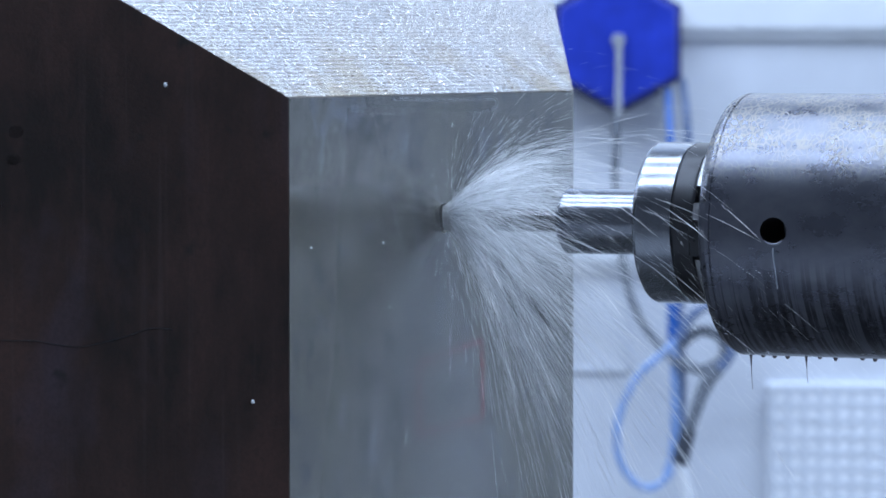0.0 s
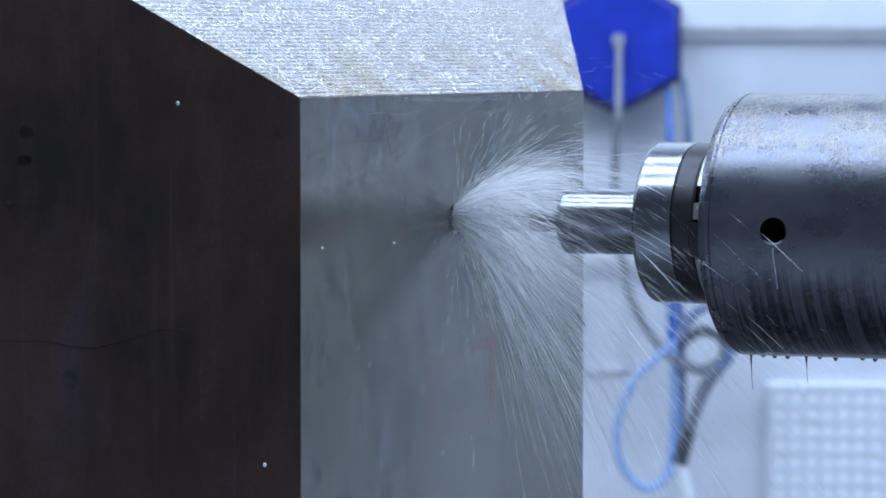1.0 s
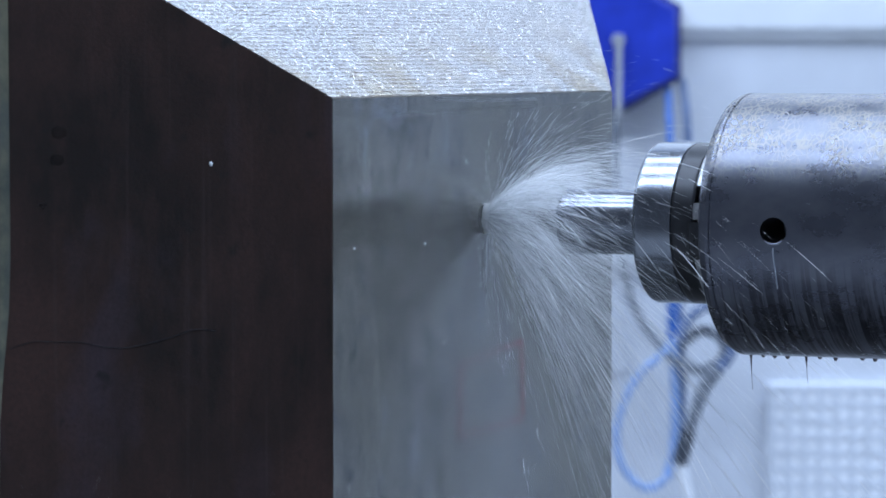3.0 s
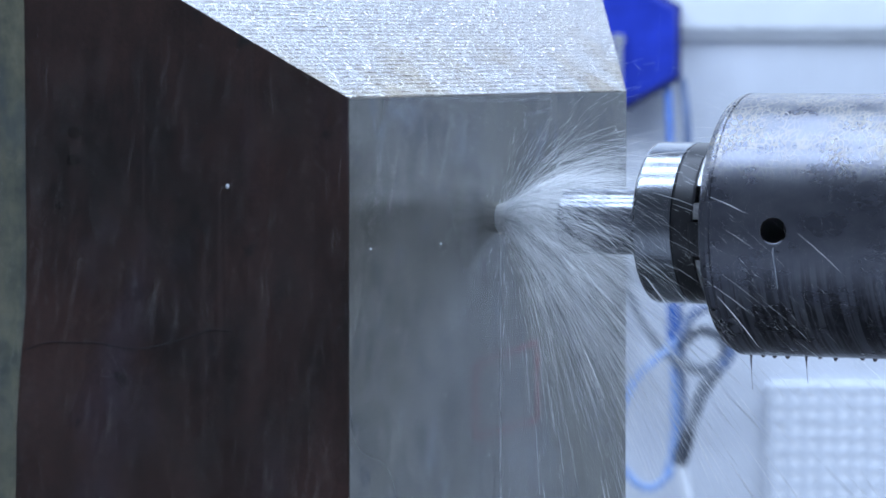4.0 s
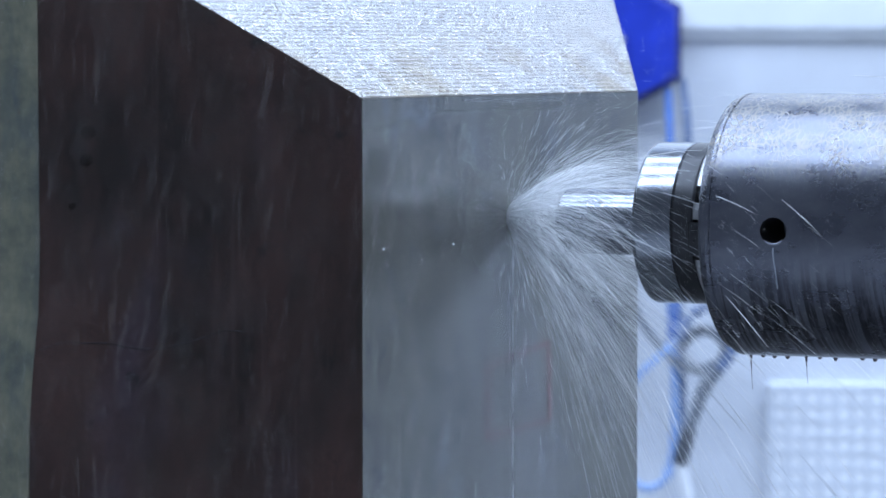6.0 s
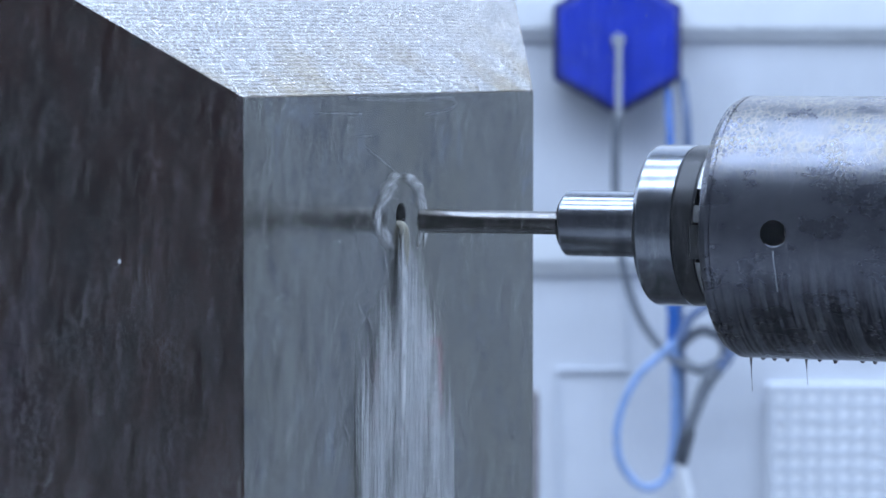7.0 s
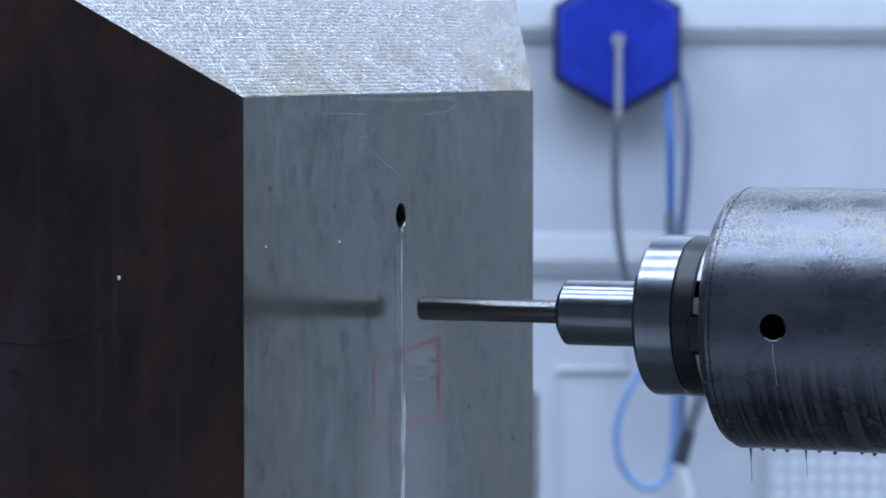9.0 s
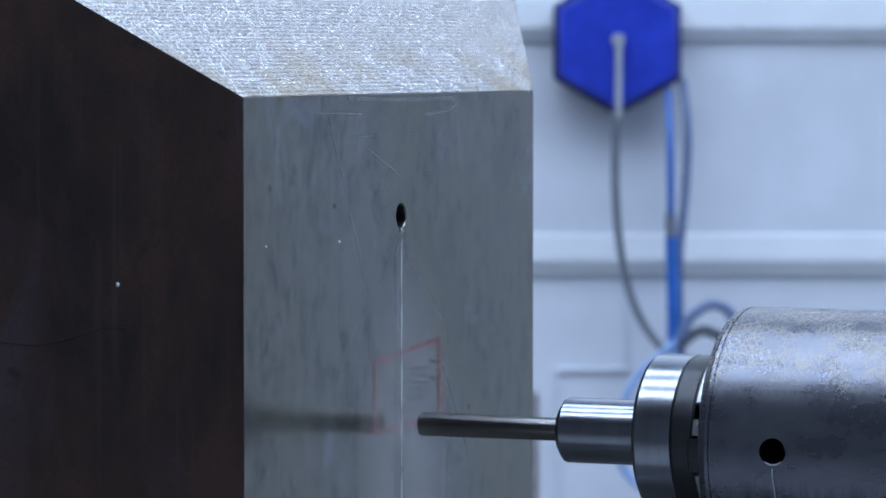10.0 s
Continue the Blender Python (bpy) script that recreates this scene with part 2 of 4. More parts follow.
M_FACE, M_MILLED, M_SCALE, M_GREEN = machined_face_material(), milled_face_material(), scale_face_material(), green_face_material()
M_RAW = simple("raw_steel", (0.12, 0.11, 0.10), 0.6, 0.4, 0.3, 90)
M_BORE = simple("bored_steel", (0.16, 0.16, 0.16), 0.3, 0.9, 0.2, 200)
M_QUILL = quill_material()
M_RING = turned_material("turned_steel", (0.235, 0.255, 0.295), (0.28, 0.30, 0.34), 0.20)
M_NOSE = turned_material("worn_turned_steel", (0.21, 0.225, 0.262), (0.26, 0.275, 0.312), 0.20)
M_DRILL = turned_material("drill_steel", (0.160, 0.157, 0.158), (0.185, 0.182, 0.182), 0.25, 0.0)
M_FLANGE = simple("black_oxide_steel", (0.035, 0.037, 0.042), 0.32, 0.6, 0.2, 120)
M_KEY = simple("key_steel", (0.38, 0.39, 0.40), 0.35, 0.85, 0.3, 300)
M_WALL = simple("white_enamel", (0.63, 0.665, 0.73), 0.42, 0.0, 0.07, 10, 0.0004)
M_RIB = simple("white_enamel_rib", (0.60, 0.63, 0.67), 0.4, 0.0, 0.05, 12)
M_HALL = simple("grey_hall_plaster", (0.25, 0.25, 0.255), 0.8, 0.0, 0.2, 5)
# Floor out of view, paled to throw light onto the spindle's underside
M_FLOOR = simple("pale_unseen_floor", (0.36, 0.36, 0.36), 0.55, 0.0, 0.3, 14)
M_FRAME = simple("window_frame_paint", (0.55, 0.56, 0.58), 0.5, 0.0, 0.1, 30)
M_BLUE = simple("blue_moulded_plastic", (0.013, 0.040, 0.45), 0.42, 0.0, 0.22, 40)
M_BLUE_RIM = simple("dark_blue_plastic", (0.010, 0.018, 0.13), 0.5, 0.0, 0.2, 60)
M_GREY_PIPE = simple("grey_painted_tube", (0.40, 0.42, 0.46), 0.35, 0.2, 0.15, 80)
M_CABLE = simple("grey_rubber_cable", (0.15, 0.17, 0.205), 0.5, 0.0, 0.2, 90)
M_AIR = simple("blue_air_hose", (0.022, 0.12, 0.44), 0.35, 0.0, 0.15, 90)
# Light blue, with the wash of haze over the loop put into the colour
M_COIL = simple("pale_blue_hose", (0.24, 0.38, 0.68), 0.4, 0.0, 0.15, 90)
M_NAVY = simple("navy_hose", (0.12, 0.17, 0.30), 0.45, 0.0, 0.2, 90)
M_BRASS = simple("dull_fitting", (0.22, 0.24, 0.30), 0.4, 0.6, 0.2, 120)
M_GUN = simple("dark_gun_plastic", (0.05, 0.06, 0.08), 0.45, 0.0, 0.2, 90)
M_PALE = simple("pale_plastic", (0.72, 0.75, 0.80), 0.4, 0.0, 0.08, 40)
M_BACK = simple("pale_backing", (0.80, 0.83, 0.88), 0.45, 0.0, 0.05, 40)
M_GRID = simple("grey_grid_bar", (0.62, 0.66, 0.73), 0.5, 0.0, 0.08, 60)
M_RUST = simple("rusty_post_steel", (0.27, 0.25, 0.26), 0.6, 0.3, 0.35, 50)
M_TABLE = simple("table_iron", (0.10, 0.10, 0.105), 0.45, 0.7, 0.25, 40)
M_RED = mark_material("red_marker", (0.62, 0.10, 0.12), 0.42, 170)
M_CHALK = mark_material("pale_chalk", (0.66, 0.70, 0.76), 0.32, 220)
M_SCRATCH = mark_material("pale_scratch", (0.60, 0.64, 0.70), 0.20, 260)
M_INK = mark_material("dark_ink", (0.06, 0.065, 0.10), 0.26, 500)
M_SPOT = mark_material("dark_rust", (0.012, 0.010, 0.010), 0.30, 900)
M_RUN = spray_material("coolant_run", 0.45, 0.75, (0.80, 0.85, 0.93))
M_CREAM = spray_material("creamy_coolant", 0.85, 0.95, (0.80, 0.78, 0.70))
M_MIST = droplet_material("coolant_mist")
M_SPRAY = droplet_material("coolant_spray")
M_FOAM = spray_material("coolant_foam", 0.6, 0.62)
M_VEIL = veil_material("coolant_veil")
M_FILM = veil_material("coolant_film", 0.08, 0.8)
M_THREAD = droplet_material("coolant_threads", 0.08)
M_BEAD = simple("coolant_bead", (0.75, 0.78, 0.82), 0.15, 0.0, 0.1, 200)
M_DRIP = simple("oily_drip", (0.16, 0.14, 0.15), 0.2, 0.0, 0.2, 200)


# ---- mesh helpers ----
def mesh_of(bm, name, mats, smooth=True, angle=14):
    bm.normal_update()
    if smooth:
        for f in bm.faces:
            f.smooth = True
        for e in bm.edges:
            if len(e.link_faces) == 2 and e.calc_face_angle(0) > radians(angle):
                e.smooth = False
    me = bpy.data.meshes.new(name)
    bm.to_mesh(me)
    bm.free()
    for m in (mats if isinstance(mats, (list, tuple)) else [mats]):
        me.materials.append(m)
    return me


def part(name, bm, mats, parent, label="", m=None, smooth=True):
    ob = new(name, mesh_of(bm, name, mats, smooth))
    ob.parent = parent
    if m is not None:
        ob.matrix_basis = m
    return tagged(ob, label) if label else ob


def thing(name, label, category, m=None, group="", kind=""):
    ob = new(name)
    ob.empty_display_size = 0.05
    if m is not None:
        ob.matrix_basis = m
    return tagged(ob, label, category, group, kind)


def solid(name, bm, mats, label, category, m=None, group="", kind="", smooth=True):
    ob = new(name, mesh_of(bm, name, mats, smooth))
    if m is not None:
        ob.matrix_basis = m
    return tagged(ob, label, category, group, kind)


def box(x0, y0, z0, x1, y1, z1, bevel=0.0, bm=None):
    bm = bm or bmesh.new()
    r = bmesh.ops.create_cube(bm, size=1.0, matrix=Matrix.Translation(((x0 + x1) / 2, (y0 + y1) / 2, (z0 + z1) / 2)) @ Matrix.Diagonal((x1 - x0, y1 - y0, z1 - z0, 1)))
    if bevel:
        edges = list({e for v in r["verts"] for e in v.link_edges})
        bmesh.ops.bevel(bm, geom=edges, offset=bevel, segments=2, profile=0.5, affect="EDGES")
    return bm


def lathe(profile, seg=96, bm=None):
    """A solid turned about the x axis from (x, radius) pairs; radius 0 closes an end."""
    bm = bm or bmesh.new()
    rings = []
    for x, r in profile:
        if r <= 0:
            rings.append([bm.verts.new((x, 0, 0))])
        else:
            rings.append([bm.verts.new((x, r * math.cos(k * math.tau / seg), r * math.sin(k * math.tau / seg))) for k in range(seg)])
    for a, b in zip(rings, rings[1:]):
        for k in range(seg):
            j = (k + 1) % seg
            q = [a[k % len(a)], a[j % len(a)], b[j % len(b)], b[k % len(b)]]
            q = list(dict.fromkeys(q))
            if len(q) > 2:
                bm.faces.new(q)
    bmesh.ops.recalc_face_normals(bm, faces=bm.faces)
    return bm


def tube(points, radius, seg=10, bm=None, taper=None, smooth_steps=6):
    """A round hose along a smooth line through the points."""
    bm = bm or bmesh.new()
    pts = [Vector(p) for p in points]
    line = []
    for i in range(len(pts) - 1):
        p0, p1, p2, p3 = pts[max(i - 1, 0)], pts[i], pts[i + 1], pts[min(i + 2, len(pts) - 1)]
        for k in range(smooth_steps):
            t = k / smooth_steps
            line.append(0.5 * (2 * p1 + (p2 - p0) * t + (2 * p0 - 5 * p1 + 4 * p2 - p3) * t * t + (3 * p1 - p0 - 3 * p2 + p3) * t ** 3))
    line.append(pts[-1])
    up, rings = None, []
    for i, p in enumerate(line):
        d = (line[min(i + 1, len(line) - 1)] - line[max(i - 1, 0)]).normalized()
        up = d.orthogonal().normalized() if up is None else (up - d * up.dot(d)).normalized()
        side = d.cross(up)
        r = radius if taper is None else radius * taper(i / (len(line) - 1))
        rings.append([bm.verts.new(p + (up * math.cos(k * math.tau / seg) + side * math.sin(k * math.tau / seg)) * r) for k in range(seg)])
    for a, b in zip(rings, rings[1:]):
        for k in range(seg):
            bm.faces.new((a[k], a[(k + 1) % seg], b[(k + 1) % seg], b[k]))
    bm.faces.new(rings[0][::-1]), bm.faces.new(rings[-1])
    bmesh.ops.recalc_face_normals(bm, faces=bm.faces)
    return bm


def cut(me, cutter):
    """The mesh me less the mesh cutter."""
    a, b = new("whole", me), new("cutter", cutter)
    mod = a.modifiers.new("cut", "BOOLEAN")
    mod.operation, mod.solver, mod.object = "DIFFERENCE", "EXACT", b
    mod.material_mode = "TRANSFER"
    out = bpy.data.meshes.new_from_object(a.evaluated_get(bpy.context.evaluated_depsgraph_get()))
    bpy.data.objects.remove(a), bpy.data.objects.remove(b)
    return out


# ---- the hall and the guard wall ----
def slab(name, x0, y0, z0, x1, y1, z1, mat, label, category):
    return solid(name, box(x0, y0, z0, x1, y1, z1), mat, label, category, kind="structure", smooth=False)


def hall():
    # Unseen shell added round the machine; its tones set what the steel reflects
    slab("floor", -5, -4, -0.1, 5, WALL_Y + 0.3, 0, M_FLOOR, "pale grey workshop floor out of view", "floor")
    slab("wall_west", -5.2, -4, 0, -5, WALL_Y + 0.3, 5, M_HALL, "grey plastered workshop wall", "wall")
    slab("wall_east", 5, -4, 0, 5.2, WALL_Y + 0.3, 5, M_WALL, "pale painted workshop wall", "wall")
    slab("wall_south", -5.2, -4.2, 0, 5.2, -4, 5, M_HALL, "dim grey plastered workshop wall", "wall")
    bm = box(-5.2, -4.2, 5, 5.2, 0.42, 5.15)
    for y0, y1 in ((1.38, 1.67), (2.63, 2.92), (3.88, WALL_Y + 0.3)):
        box(-5.2, y0, 5, 5.2, y1, 5.15, bm=bm)
    for x in (-5.2, 4.75):
        for y0 in (0.42, 1.67, 2.92):
            box(x, y0, 5, x + 0.45, y0 + 0.96, 5.15, bm=bm)
    solid("ceiling", bm, M_HALL, "grey workshop ceiling out of view, with three long openings for the roof strips", "ceiling", kind="structure", smooth=False)
    # north wall: white sheet-metal guard below, an added unseen strip window above
    bm = box(-5, WALL_Y, 0, 5, WALL_Y + 0.15, 2.2)
    box(-5, WALL_Y, 3.8, 5, WALL_Y + 0.15, 5, bm=bm)
    box(-5, WALL_Y, 2.2, -1.0, WALL_Y + 0.15, 3.8, bm=bm)
    box(3.8, WALL_Y, 2.2, 5, WALL_Y + 0.15, 3.8, bm=bm)
    wall = solid("wall_north", bm, M_WALL, "white enamelled sheet-metal wall with folded ribs", "wall", kind="structure", smooth=False)
    for top, mid, low in (RIBS):
        bm = bmesh.new()
        prof = [(0.0, top), (-0.005, top - 0.003), (-0.011, mid + 0.004), (-0.0115, mid - 0.001), (-0.005, low), (0.0, low)]
        ends = [[bm.verts.new((x, WALL_Y + 0.001 + dy, z)) for dy, z in prof] for x in (-4.9, 4.9)]
        for k in range(len(prof) - 1):
            bm.faces.new((ends[0][k], ends[0][k + 1], ends[1][k + 1], ends[1][k]))
        bm.faces.new(ends[0]), bm.faces.new(ends[1][::-1])
        bmesh.ops.recalc_face_normals(bm, faces=bm.faces)
        part("rib", bm, M_RIB, wall, "folded white sheet-metal rib", smooth=False)
    for x0, z0, x1, z1 in (SEAMS):
        part("panel_seam", box(x0, WALL_Y - 0.004, z0, x1, WALL_Y + 0.002, z1, 0.001), M_GRID, wall, "thin grey panel seam")
    win = thing("added_window", "strip window added high in the white wall, out of view", "window", kind="structure")
    for x in (-1.0, 0.6, 2.2, 3.76):
        part("mullion", box(x, WALL_Y + 0.07, 2.2, x + 0.04, WALL_Y + 0.13, 3.8, 0.004), M_FRAME, win)
    for z in (2.2, 3.76):
        part("window_frame", box(-1.0, WALL_Y + 0.075, z, 3.8, WALL_Y + 0.125, z + 0.04, 0.004), M_FRAME, win)


RIBS = [(1.3593, 1.3260, 1.3103), (1.0974, 1.0664, 1.0494)]
SEAMS = [(0.1264, 0.9418, 0.2072, 0.9462), (0.1266, 0.7883, 0.1301, 0.9405), (0.2047, 0.9469, 0.2070, 1.0418)]


# ---- hose station on the wall ----
def hex_reel():
    reel = thing("hose_reel", "bright blue hexagonal moulded hose reel on the white wall", "hose reel", pose(0.1928, 4.545, 1.3095))
    R = 0.0815

    def hexagon(r, y0, y1, bevel):
        bm = bmesh.new()
        bmesh.ops.create_cone(bm, cap_ends=True, segments=6, radius1=r, radius2=r, depth=y1 - y0, matrix=pose(0, (y0 + y1) / 2, 0, 90, 0, 0))
        bmesh.ops.bevel(bm, geom=list(bm.edges), offset=bevel, segments=2, profile=0.6, affect="EDGES")
        return bm
    part("rim", hexagon(R, 0.014, 0.046, 0.004), M_BLUE_RIM, reel, "dark blue casing rim")
    part("cover", hexagon(R * 0.915, 0.0, 0.024, 0.005), M_BLUE, reel, "bright blue front cover")
    part("bracket", box(-0.02, 0.044, -0.05, 0.02, 0.0545, 0.05, 0.002), M_GREY_PIPE, reel, "grey wall bracket")
    part("hub", lathe([(-0.012, 0), (-0.012, 0.0062), (0.003, 0.0078), (0.003, 0)], 24), M_GREY_PIPE, reel, "grey hub", pose(0, -0.004, 0.002, 0, 0, 90))
    part("arm", tube([(0, -0.012, 0.004), (0.0, -0.013, -0.02), (0.0, -0.013, -0.05), (0.0, -0.012, -0.084)], 0.0042, 12), M_GREY_PIPE, reel, "pale grey tube down the front")


def hoses():
    Y = 4.5
    solid("grey_cable", tube([(0.1906, 4.533, 1.2283), (0.1898, 4.54, 1.1511), (0.1957, 4.545, 1.0823), (0.2111, 4.55, 1.0196), (0.2375, 4.54, 0.9765), (0.2675, 4.52, 0.9530), (0.3055, 4.53, 0.9448)], 0.0046, 10),
          M_CABLE, "dark grey rubber cable hanging in a curve from the reel", "cable")
    hose = thing("air_hose", "bright blue straight air hose hanging from the reel", "hose")
    part("upper_hose", tube([(0.2484, 4.56, 1.2578), (0.2495, 4.53, 1.1949), (0.2503, 4.53, 1.1110)], 0.0042, 10), M_AIR, hose)
    part("coupling", tube([(0.2503, 4.53, 1.1203), (0.2510, 4.53, 1.0924)], 0.0066, 12), M_BRASS, hose, "dull metal coupling")
    part("lower_hose", tube([(0.2510, 4.53, 1.0955), (0.2530, 4.53, 1.0332), (0.2538, 4.53, 0.9797)], 0.0072, 12), M_AIR, hose, "thicker blue lower hose")
    part("tail_hose", tube([(0.2537, 4.53, 0.9834), (0.2558, 4.53, 0.9210), (0.2541, 4.53, 0.8586), (0.2467, 4.53, 0.8336)], 0.0052, 12), M_COIL, hose)
    solid("navy_hose", tube([(0.2646, 4.57, 1.2690), (0.2698, 4.55, 1.2131), (0.2675, 4.55, 1.1445), (0.2615, 4.55, 1.0758), (0.2617, 4.55, 1.0070), (0.2644, 4.55, 0.9256), (0.2615, 4.55, 0.8441)], 0.0047, 10),
          M_NAVY, "navy rubber hose hanging behind the blue one", "hose")
    solid("hose_loop", tube([(0.2551, 4.51, 0.9823), (0.2390, 4.51, 0.9674), (0.2112, 4.51, 0.9401), (0.1921, 4.51, 0.8947), (0.1935, 4.51, 0.8531), (0.2115, 4.51, 0.8263), (0.2320, 4.51, 0.8219), (0.2523, 4.52, 0.8409), (0.2665, 4.53, 0.8805)], 0.0042, 10),
          M_COIL, "pale blue hose hanging in a round loop", "hose")
    solid("hose_bend", tube([(0.2582, 4.52, 0.9816), (0.2717, 4.52, 1.0077), (0.2940, 4.52, 1.0214), (0.3139, 4.52, 1.0140), (0.3214, 4.52, 0.9872), (0.3110, 4.52, 0.9592), (0.2924, 4.52, 0.9418)], 0.0058, 10),
          M_NAVY, "blue-grey hose bent over in a tight arch", "hose")
    solid("hose_bend", tube([(0.2606, 4.54, 0.9752), (0.2842, 4.54, 0.9921), (0.3079, 4.54, 0.9827), (0.3092, 4.54, 0.9608), (0.2843, 4.54, 0.9483), (0.2631, 4.54, 0.9577)], 0.006, 10),
          M_CABLE, "grey hose coiled beneath the arch", "hose")
    gun = thing("wash_gun", "dark wash gun with a pale nozzle hanging by its hose", "spray gun")
    part("grip", tube([(0.2991, 4.5, 0.9545), (0.2850, 4.5, 0.9297), (0.2745, 4.5, 0.9018), (0.2660, 4.5, 0.8770)], 0.0078, 12, taper=lambda t: 1.15 - 0.45 * t), M_CABLE, gun, "grey grip")
    part("body", tube([(0.2690, 4.5, 0.8863), (0.2623, 4.5, 0.8615), (0.2592, 4.5, 0.8479)], 0.0085, 12), M_GUN, gun, "dark body")
    part("nozzle", tube([(0.2580, 4.5, 0.8491), (0.2636, 4.5, 0.8305), (0.2680, 4.5, 0.8106)], 0.0075, 12), M_PALE, gun, "pale plastic nozzle")


def wall_clutter():
    grid = thing("mesh_panel", "pale plastic panel with a square grid of bars", "panel", pose(0.3615, 4.585, 0.9291))
    part("backing", box(0, 0.002, -0.42, 0.42, 0.0152, 0.0, 0.001), M_BACK, grid, "pale backing sheet")
    step = 0.0178
    bar = mesh_of(box(-0.0035, 0.0006, -0.418, 0.0035, 0.004, -0.001, 0.0004), "bar", M_GRID)
    cross = mesh_of(box(0.001, 0.0010, -0.0035, 0.419, 0.0038, 0.0035, 0.0004), "cross_bar", M_GRID)
    for k in range(23):
        for me, nm, off in ((bar, "bar", (0.006 + k * step, 0, 0)), (cross, "cross_bar", (0, 0, -0.006 - k * step))):
            ob = new(nm, me)
            ob.parent, ob.location = grid, off
    bm = box(0.0331, 4.3, 0.0, 0.1010, 4.36, 0.9438, 0.006)
    solid("steel_post", bm, M_RUST, "short brown rusty steel post before the wall", "post")


hall()
hex_reel()
hoses()
wall_clutter()


# ---- the steel block on its table ----
TABLE_Z = 0.62


def face_strip(pts, half, lift, bm=None):
    """A thin raised stroke on the drilled face through (y, z) points, in one ribbon."""
    bm = bm or bmesh.new()
    pts = [Vector(p) for p in pts]
    rows = []
    for k, p in enumerate(pts):
        d = (pts[min(k + 1, len(pts) - 1)] - pts[max(k - 1, 0)]).normalized()
        q = Vector((-d.y, d.x)) * half
        rows.append([bm.verts.new((x, *c)) for c in (p + q, p - q) for x in (0.0002, lift)])
    for a, b in zip(rows, rows[1:]):
        bm.faces.new((a[1], a[3], b[3], b[1])), bm.faces.new((a[0], a[1], b[1], b[0])), bm.faces.new((a[2], a[3], b[3], b[2]))
    for e in (rows[0], rows[-1]):
        bm.faces.new((e[0], e[1], e[3], e[2]))
    bmesh.ops.recalc_face_normals(bm, faces=bm.faces)
    return bm


def wobble_line(p, q, n, amount, rng):
    return [(p[0] + (q[0] - p[0]) * k / n + rng.uniform(-amount, amount), p[1] + (q[1] - p[1]) * k / n + rng.uniform(-amount, amount) * 0.5) for k in range(n + 1)]


